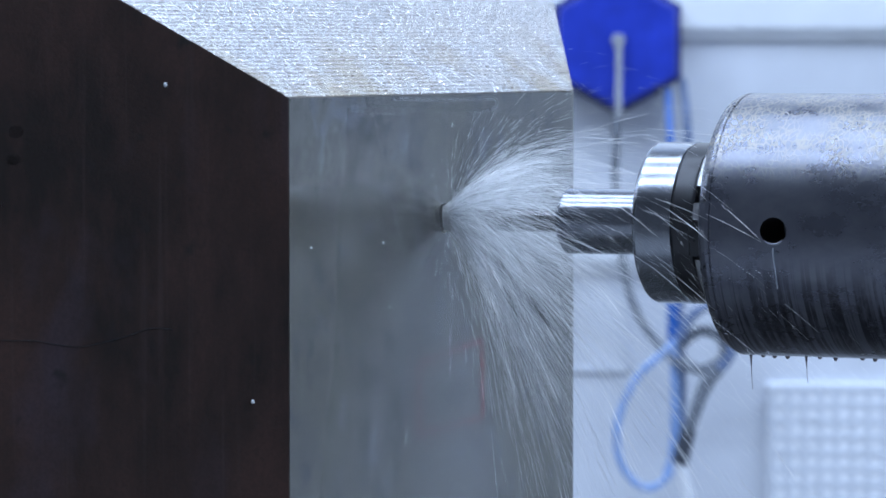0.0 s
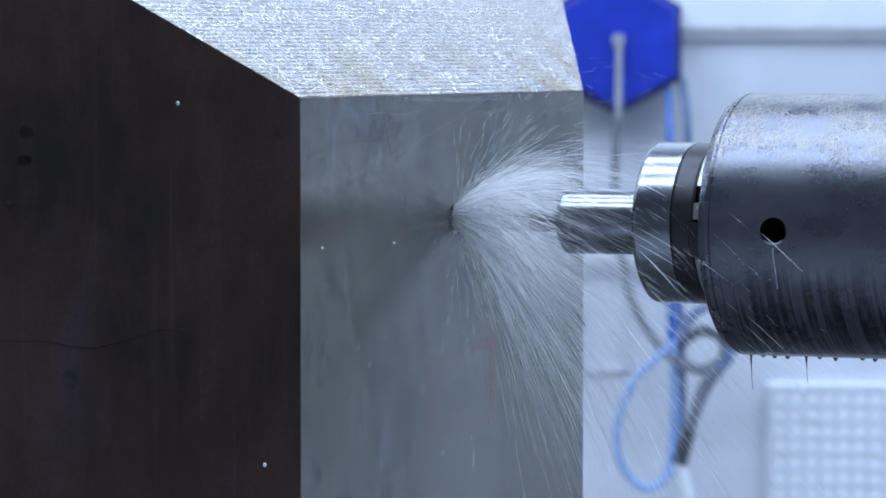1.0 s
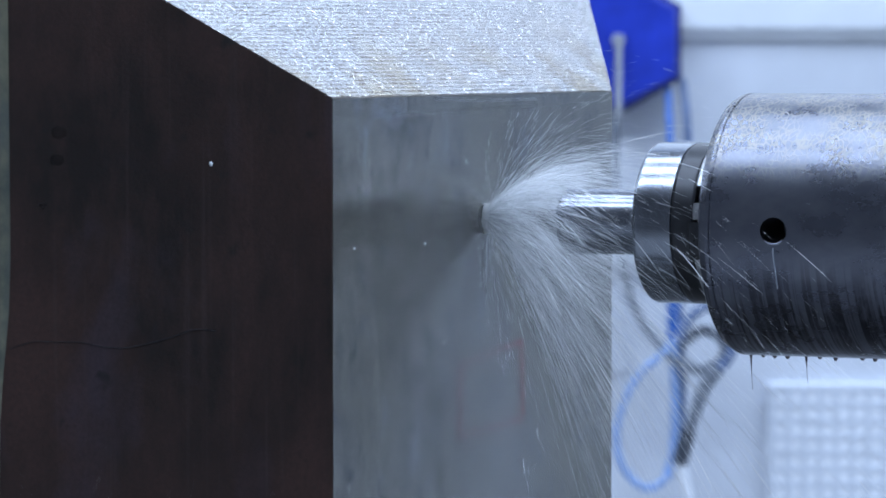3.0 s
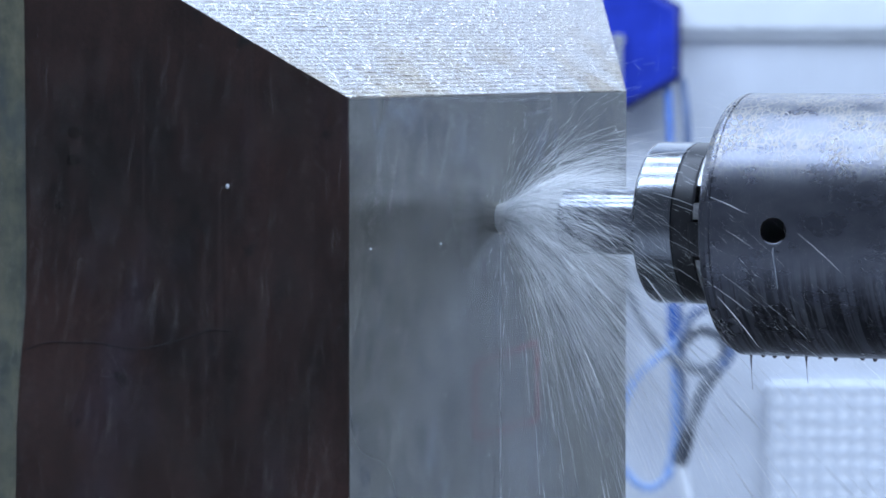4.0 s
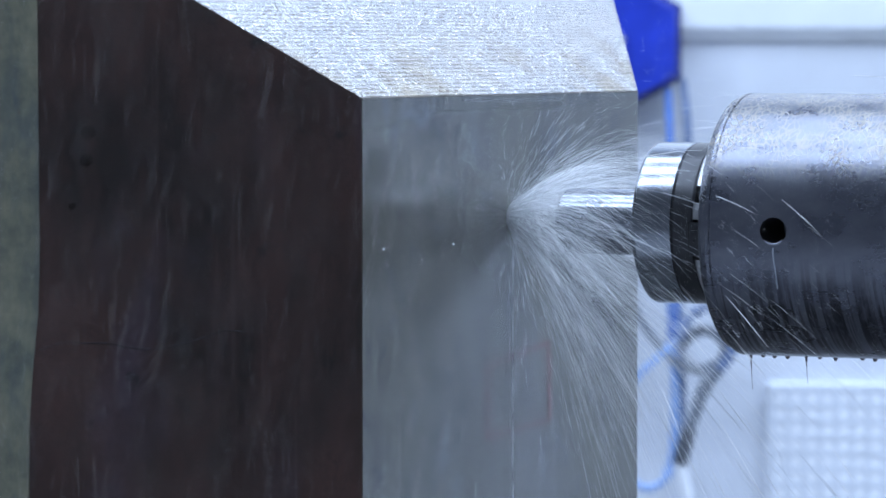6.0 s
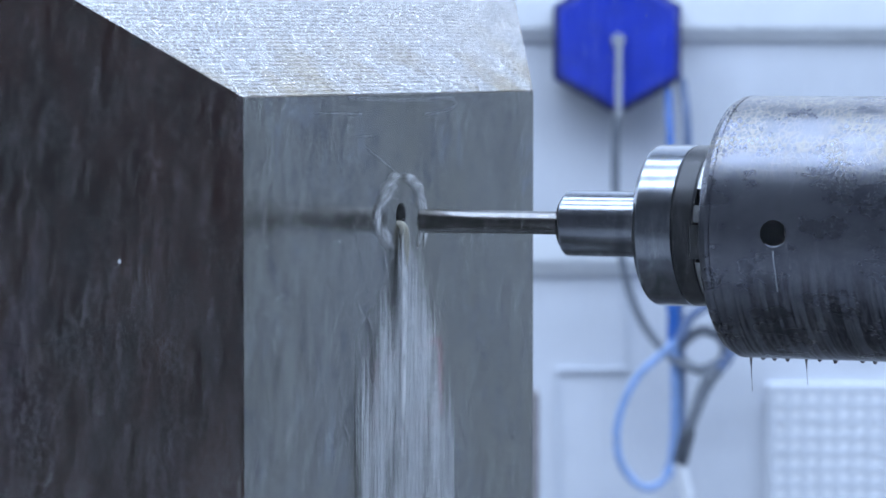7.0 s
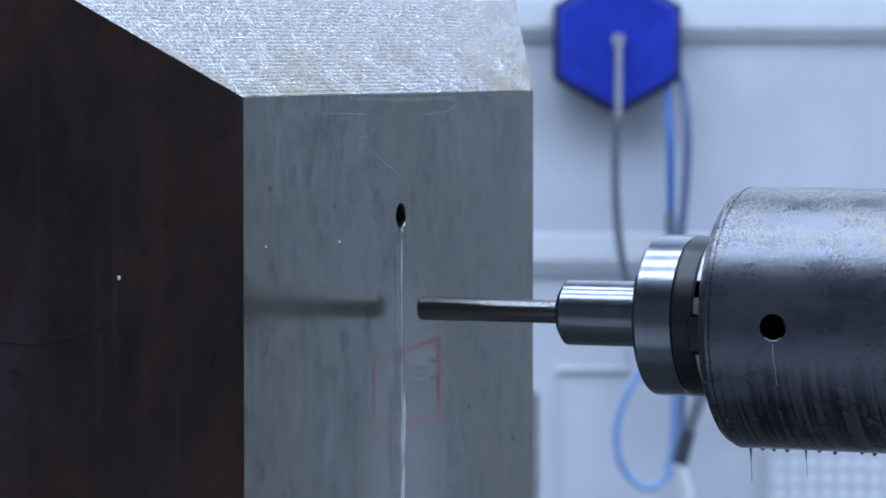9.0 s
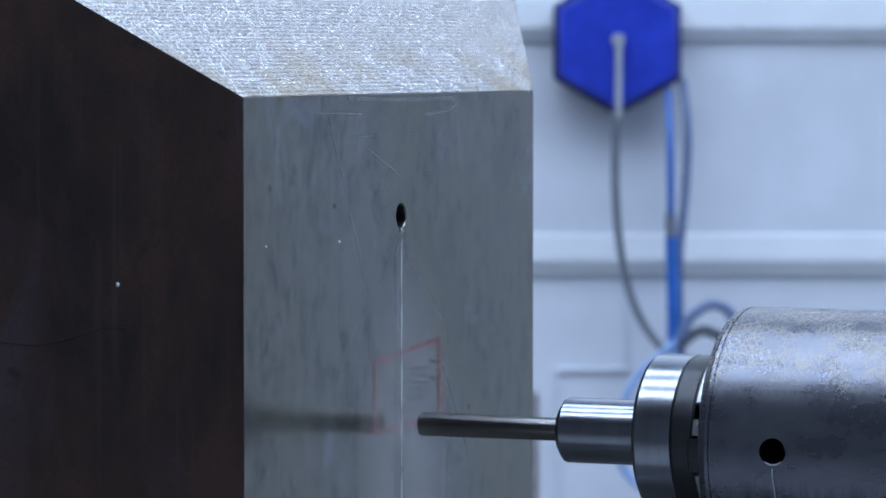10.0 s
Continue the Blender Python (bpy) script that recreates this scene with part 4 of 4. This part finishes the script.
def fall_strip(rng, length, half, cover=0.6):
    """A flat tongue of water that runs down the face, thinning out to its edges."""
    bm = bmesh.new()
    tone = bm.verts.layers.float.new("cover")
    n, rows = 7, []
    for k in range(n + 1):
        t = k / n
        w = half * math.sin(math.pi * min(0.95, max(0.08, t))) ** 0.5
        y = half * 0.2 * math.sin(t * 4 + length * 900)
        row = []
        for q in (-1, -0.5, 0, 0.5, 1):
            v = bm.verts.new((0.0003 + half * 0.12 * (1 - q * q), y + q * w, -t * length))
            v[tone] = cover * (1 - q * q) * min(1.0, 4 * t, 3 * (1 - t))
            row.append(v)
        rows.append(row)
    for a, b in zip(rows, rows[1:]):
        for k in range(4):
            bm.faces.new((a[k], a[k + 1], b[k + 1], b[k]))
    return bm


def fall_threads(rng, length, half, count):
    """A loose skein of fine white threads of water running down the face."""
    bm = bmesh.new()
    for k in range(count):
        y, z0 = rng.uniform(-half, half), -rng.uniform(0, 0.35) * length
        z1 = z0 - (length + z0) * rng.uniform(0.4, 1.0)
        w, lift, sway = rng.uniform(0.00002, 0.00008), rng.uniform(0.0003, 0.0008), rng.uniform(-0.0008, 0.0008)
        rows = []
        for q in range(5):
            u = q / 4
            c, g = y + sway * math.sin(u * 3), w * (0.15 + math.sin(math.pi * (0.05 + 0.9 * u)))
            rows.append((bm.verts.new((lift, c - g, z0 + (z1 - z0) * u)), bm.verts.new((lift, c + g, z0 + (z1 - z0) * u))))
        for a, b in zip(rows, rows[1:]):
            bm.faces.new((a[0], a[1], b[1], b[0]))
    return bm


FALLS = []
for i in range(240):
    L = rng.uniform(0.06, 0.12) if i % 6 else rng.uniform(0.03, 0.07)
    skein = fall_threads(rng, L, rng.uniform(0.0042, 0.0060), 27) if i % 6 else fall_strip(rng, L, rng.uniform(0.0006, 0.0014), 0.5)
    ob = solid("water_run", skein, M_THREAD if i % 6 else M_FILM, "pale skein of coolant running down the steel face", "coolant run", group="coolant running down the face", kind="stuff")
    FALLS.append((ob, rng.uniform(-1, 1), (i + rng.random()) / 240, rng.random(), L))

CROWN = []
for i in range(96):
    L = rng.uniform(0.010, 0.018)
    ob = solid("splash_run", fall_strip(rng, L, rng.uniform(0.0010, 0.0028), rng.uniform(0.12, 0.36)), M_FILM, "pale arched ridge of coolant round the bore", "coolant run", group="coolant arch round the bore")
    CROWN.append((ob, (i + 0.5) / 96, rng.random()))

SPLASH = []
for i in range(40):
    ob = solid("splash_streak", fall_strip(rng, rng.uniform(0.006, 0.018), rng.uniform(0.0002, 0.0005), 0.5), M_FILM, "fine pale splash streak on the face above the bore", "coolant splash", group="splash round the bore")
    SPLASH.append((ob, rng.uniform(8, 172), rng.uniform(0.030, 0.085), rng.random()))

RUNS = []
for i in range(6):
    ob = solid("thin_run", fall_strip(rng, 0.044, 0.0010 + 0.0001 * i, 0.55), M_FILM, "thin bright run of coolant below the bore", "coolant run", group="run below the bore")
    RUNS.append((ob, i))

LATE_RUNS = []
for i in range(9):
    ob = solid("white_run", fall_strip(rng, 0.05, 0.0022 + 0.0006 * i, 0.85 - 0.03 * i), M_FILM, "broad white run of coolant below the bore", "coolant run", group="white run below the bore")
    LATE_RUNS.append((ob, i))

TONGUE = []
for L, r in ((0.029, 0.0020), (0.017, 0.0018)):
    bm = tube([(-0.004, 0, -0.001), (0.0008, 0, -0.002), (0.0022, 0.0004, -L * 0.3), (0.0024, 0.0008, -L * 0.65), (0.001, 0.0004, -L)], r, 12, taper=lambda t: 0.35 + 0.75 * math.sin(math.pi * min(1.0, t + 0.12)))
    TONGUE.append(solid("coolant_tongue", bm, M_CREAM, "creamy tongue of coolant pouring from the bore", "coolant"))

BEADS = []
for k in range(2):
    bm = bmesh.new()
    bmesh.ops.create_uvsphere(bm, u_segments=12, v_segments=8, radius=0.0009, matrix=Matrix.Diagonal((1, 1, 1.25, 1)))
    BEADS.append(solid("water_drop", bm, M_BEAD, "small bright drop creeping down the dark flank", "water drop", group="drops on the dark flank"))


# ---- motion of the things ----
FEED = [(0.0, 0.0241), (0.3, 0.0247), (0.5, 0.0262), (1.0, 0.0300), (1.5, 0.0341), (2.0, 0.0386), (2.5, 0.0427), (4.0, 0.0553), (4.5, 0.0594), (5.0, 0.0637), (5.5, 0.0678), (5.75, 0.0698),
        (5.9, 0.0685), (6.1, 0.050), (6.3, 0.022), (6.45, 0.006), (6.6, 0.0), (7.0, 0.0), (10.0, 0.0)]
DROP = [(0.0, 0.0), (6.7, 0.0), (6.8, -0.0001), (6.9, -0.0006), (7.0, -0.0013), (7.1, -0.0034), (7.2, -0.0063), (7.3, -0.0093), (7.5, -0.0144), (7.75, -0.0182), (8.0, -0.0206), (8.25, -0.0228), (8.5, -0.0253),
        (8.6, -0.0273), (8.8, -0.0356), (9.0, -0.0464), (9.5, -0.0752), (10.0, -0.1062)]


def feed(t):
    for (t0, s0), (t1, s1) in zip(FEED, FEED[1:]):
        if t <= t1:
            return s0 + (s1 - s0) * (t - t0) / (t1 - t0)
    return FEED[-1][1]


def on_block(t, m):
    """A pose given in the block's space, at time t, in the world."""
    return Matrix.Translation(HOLE) @ pose(0, 0, 0, 0, 0, TURN) @ pose(feed(t), 0, 0) @ m


def motions():
    rng = random.Random(77)
    walk(BLOCK, [(t, Matrix.Translation(HOLE) @ pose(0, 0, 0, 0, 0, TURN) @ pose(s, 0, 0)) for t, s in FEED])
    ground = Matrix.Translation((HOLE.x, HOLE.y, 0)) @ pose(0, 0, 0, 0, 0, TURN)
    walk(TABLE, [(t, ground @ pose(s, 0, 0)) for t, s in FEED])
    walk(SPINDLE, [(t, Matrix.Translation(AXIS + Vector((0, 0, dz))) @ pose(0, 0, 0, 0, 0, TURN)) for t, dz in DROP])
    # the spray flutters about the drill until the coolant stops, then drops away
    for ob in SPRAY + MIST + VEILS + [FOAM]:
        rows, t = [], 0.0
        while t < 6.45:
            rows.append((t, on_block(t, pose(rng.uniform(0, 0.004), 0, 0, *([rng.uniform(-13, 13), rng.uniform(-4, 4), rng.uniform(-4, 4)] if ob is not FOAM else [rng.uniform(-40, 40), 0, 0])))))
            t = round(t + 0.1, 3)
        x, y, spin = rng.uniform(0.03, 0.14), rng.uniform(-0.08, 0.08), rng.uniform(-50, 50)
        for s in (0.1, 0.2, 0.3):
            rows.append((6.45 + s, on_block(6.45, pose(x * s * 4, y * s * 4, -4.9 * s * s - rng.uniform(0.2, 0.9) * s, spin * s * 2, spin * s, 0))))
        rows.append((6.9, on_block(6.6, pose(x + 0.06, y, -0.55))))
        rows.append((10.0, on_block(6.6, pose(x + 0.06, y, -0.55))))
        walk(ob, rows)
    # splash thrown up from the tray as the bore empties, raining back
    for k, ob in enumerate(DRIZZLE):
        rows = [(t, pose(0, 0, z)) for t, z in
                ((0.0, -0.75), (5.95, -0.75), (6.2, -0.30), (6.4, -0.06), (6.6, 0.0), (6.8, -0.01 - 0.02 * k), (6.9, -0.03 - 0.05 * k), (7.0, -0.06 - 0.08 * k), (7.1, -0.12 - 0.10 * k), (7.2, -0.20 - 0.12 * k), (7.4, -0.60), (7.6, -0.75), (10.0, -0.75))]
        walk(ob, rows)
    # mist that gathers in the air while drilling, then sinks
    walk(AIR_MIST, [(t, pose(0, 0, z)) for t, z in ((0.0, -0.40), (2.5, -0.38), (4.0, -0.16), (5.4, 0.0), (6.6, 0.0), (7.0, -0.12), (7.3, -0.45), (7.6, -0.75), (10.0, -0.75))])
    # strips of water wait in the bore, pour out and run down the face
    for ob, side, late, deep, L in FALLS:
        inside = pose(-0.08 - 0.15 * deep, side * 0.002, -0.003 + 0.001 * late, 0, 90, 0)
        begin = 6.28 + 0.82 * late
        rows = [(0.0, on_block(0.0, inside))] + [(t, on_block(t, inside)) for t, s in FEED if 0 < t < 6.1]
        rows.append((begin - 0.12, on_block(begin - 0.12, inside)))
        rows.append((begin, on_block(begin, pose(0.0008, side * 0.004, -0.002))))
        wide = 0.060 if late < 0.55 else 0.060 - 0.118 * (late - 0.55)
        spread = side * wide
        z, t, v = -0.006, begin, 0.30 + 0.18 * deep
        for s, share in ((0.04, 0.62), (0.09, 0.86), (0.25, 0.98), (0.5, 1.0), (0.9, 1.02), (1.5, 1.03)):
            rows.append((t + s, on_block(t + s, pose(0.0008 + 0.002 * late, spread * share, z - v * s * (0.6 + 0.5 * s)))))
        rows.append((10.0, on_block(10.0, pose(0.0, spread, -0.58))))
        walk(ob, rows)
    for ob, k in RUNS:
        inside = pose(-0.05 - 0.035 * k, 0, -0.003, 0, 90, 0)
        rows = [(0.0, on_block(0.0, inside))] + [(t, on_block(t, inside)) for t, s in FEED if 0 < t < 2.6]
        begin = 3.3 - 0.06 * k
        rows += [(begin - 0.15, on_block(begin - 0.15, inside)), (begin, on_block(begin, pose(0.0006, 0, -0.004)))]
        z = -0.0055 - 0.030 * k
        rows += [(t, on_block(t, pose(0.0014, -0.0032, z))) for t in [begin + 0.08 + 0.07 * k] + [t for t, s in FEED if t >= 4]]
        walk(ob, rows)
    # the last of the outpour: a broad white run that thins away
    for ob, k in LATE_RUNS:
        inside = pose(-0.05 - 0.03 * k, 0, -0.003, 0, 90, 0)
        begin, leave = 6.72 + 0.03 * k, 8.2 + 0.22 * (k % 4)
        rows = [(0.0, on_block(0.0, inside))] + [(t, on_block(t, inside)) for t, s in FEED if 0 < t < 6.65]
        z = -0.004 - 0.022 * k
        rows += [(begin, on_block(begin, pose(0.0006, 0, -0.004))), (begin + 0.08 + 0.05 * k, on_block(7, pose(0.0032 + 0.00006 * k, -0.0058, z))), (leave, on_block(7, pose(0.0032 + 0.00006 * k, -0.0058, z - 0.006)))]
        rows += [(leave + 0.6, on_block(9, pose(0.0026, -0.005, z - 0.20))), (leave + 1.1, on_block(9, pose(0.001, -0.0006, -0.58))), (10.0, on_block(9, pose(0.001, -0.0006, -0.58)))]
        walk(ob, rows)
    for ob, start, leave in ((TONGUE[0], 6.78, 7.15), (TONGUE[1], 6.5, 7.5)):
        rows = [(0.0, on_block(0.0, pose(-0.12, 0, 0.002)))] + [(t, on_block(t, pose(-0.12, 0, 0.002))) for t, s in FEED if 0 < t < 6.2]
        rows += [(start, on_block(start, pose(-0.06, 0, 0.001))), (start + 0.15, on_block(start + 0.15, pose(0, 0, -0.0025))), (leave, on_block(leave, pose(0, 0, -0.0035))),
                 (leave + 0.25, on_block(leave, pose(-0.012, 0, 0.0005))), (leave + 0.5, on_block(leave, pose(-0.06, 0, 0.001))), (10.0, on_block(10.0, pose(-0.06, 0, 0.001)))]
        walk(ob, rows)
    # the arch of water round the bore: thrown up, sinks together, runs off
    for ob, share, late in CROWN:
        inside = pose(-0.07 - 0.1 * late, 0, -0.003, 0, 90, 0)
        a = radians(-28 + 236 * share)
        j = 0.86 + 0.3 * late + 0.1 * math.sin(17 * share)
        rows = [(0.0, on_block(0.0, inside))] + [(t, on_block(t, inside)) for t, s in FEED if 0 < t < 6.2]
        rows.append((6.35, on_block(6.35, inside)))
        for t, ry, rz in ((6.5, 0.012, 0.012), (6.62, 0.032, 0.025), (6.8, 0.031, 0.0235), (6.95, 0.029, 0.018), (7.1, 0.026, 0.0145)):
            y, z = ry * j * math.cos(a), rz * j * math.sin(a)
            way = 1 if a <= math.pi / 2 else -1
            lean = math.degrees(math.atan2(way * ry * math.sin(a), way * rz * math.cos(a)))
            rows.append((t, on_block(t, pose(0.0008 * share, y, z, lean, 0, 0))))
        y = 0.026 * math.cos(a)
        for t, z in ((7.2 + 0.1 * late, -0.02), (7.45 + 0.1 * late, -0.09), (7.8 + 0.1 * late, -0.25), (10.0, -0.55)):
            rows.append((t, on_block(t, pose(0.0, y * 1.1, z))))
        walk(ob, rows)
    # splash thrown out over the face, then running off
    for ob, deg, far, late in SPLASH:
        a = radians(deg)
        inside = pose(-0.07 - 0.1 * late, 0, -0.003, 0, 90, 0)
        rows = [(0.0, on_block(0.0, inside))] + [(t, on_block(t, inside)) for t, s in FEED if 0 < t < 6.2]
        rows.append((6.45, on_block(6.45, inside)))
        lean = math.degrees(math.atan2(-math.cos(a), math.sin(a)))
        for t, q in ((6.58, 0.3), (6.7, 0.85), (6.86, 1.0)):
            z = min(0.058, far * q * 0.8 * math.sin(a))
            rows.append((t, on_block(t, pose(0.0004, far * q * 1.15 * math.cos(a), z, lean, 0, 0))))
        y = far * 1.15 * math.cos(a)
        for t, z in ((6.97, min(0.058, far * 0.8 * math.sin(a)) - 0.03 - 0.08 * late), (7.1, -0.10 - 0.10 * late), (7.25, -0.30), (10.0, -0.56)):
            rows.append((t, on_block(t, pose(0.0004, y, z, lean * max(0, 1 - (t - 6.86) * 3), 0, 0))))
        walk(ob, rows)
    # drops creep down the flank: way along it from the corner, height, time by time
    near = -0.18237
    for ob, path in zip(BEADS, DROP_PATHS):
        rows = []
        for t, d, z in path:
            rows.append((t, on_block(t, pose(-d * 0.7071 + 0.0003, near - d * 0.7071 - 0.0003, z, 0, 0, -45))))
        walk(ob, rows)


DROP_PATHS = [
    [(0, 0.0610, 0.0691), (0.5, 0.0613, 0.0686), (1, 0.0605, 0.0605), (2, 0.0606, 0.0468), (2.5, 0.0603, 0.0393), (4, 0.0600, 0.0221), (4.5, 0.0598, 0.0166), (5, 0.0597, 0.0052), (5.5, 0.0598, -0.0045), (5.75, 0.0600, -0.0078), (6.8, 0.0614, -0.0137), (7.5, 0.0614, -0.0150), (8, 0.0617, -0.0174), (9, 0.0617, -0.0217), (10, 0.0623, -0.0248)],
    [(0, 0.0183, -0.0805), (0.5, 0.0184, -0.0935), (1, 0.0181, -0.1102), (1.5, 0.0181, -0.1280), (2.5, 0.0212, -0.1568), (10, 0.0511, -0.1603)],
]

motions()
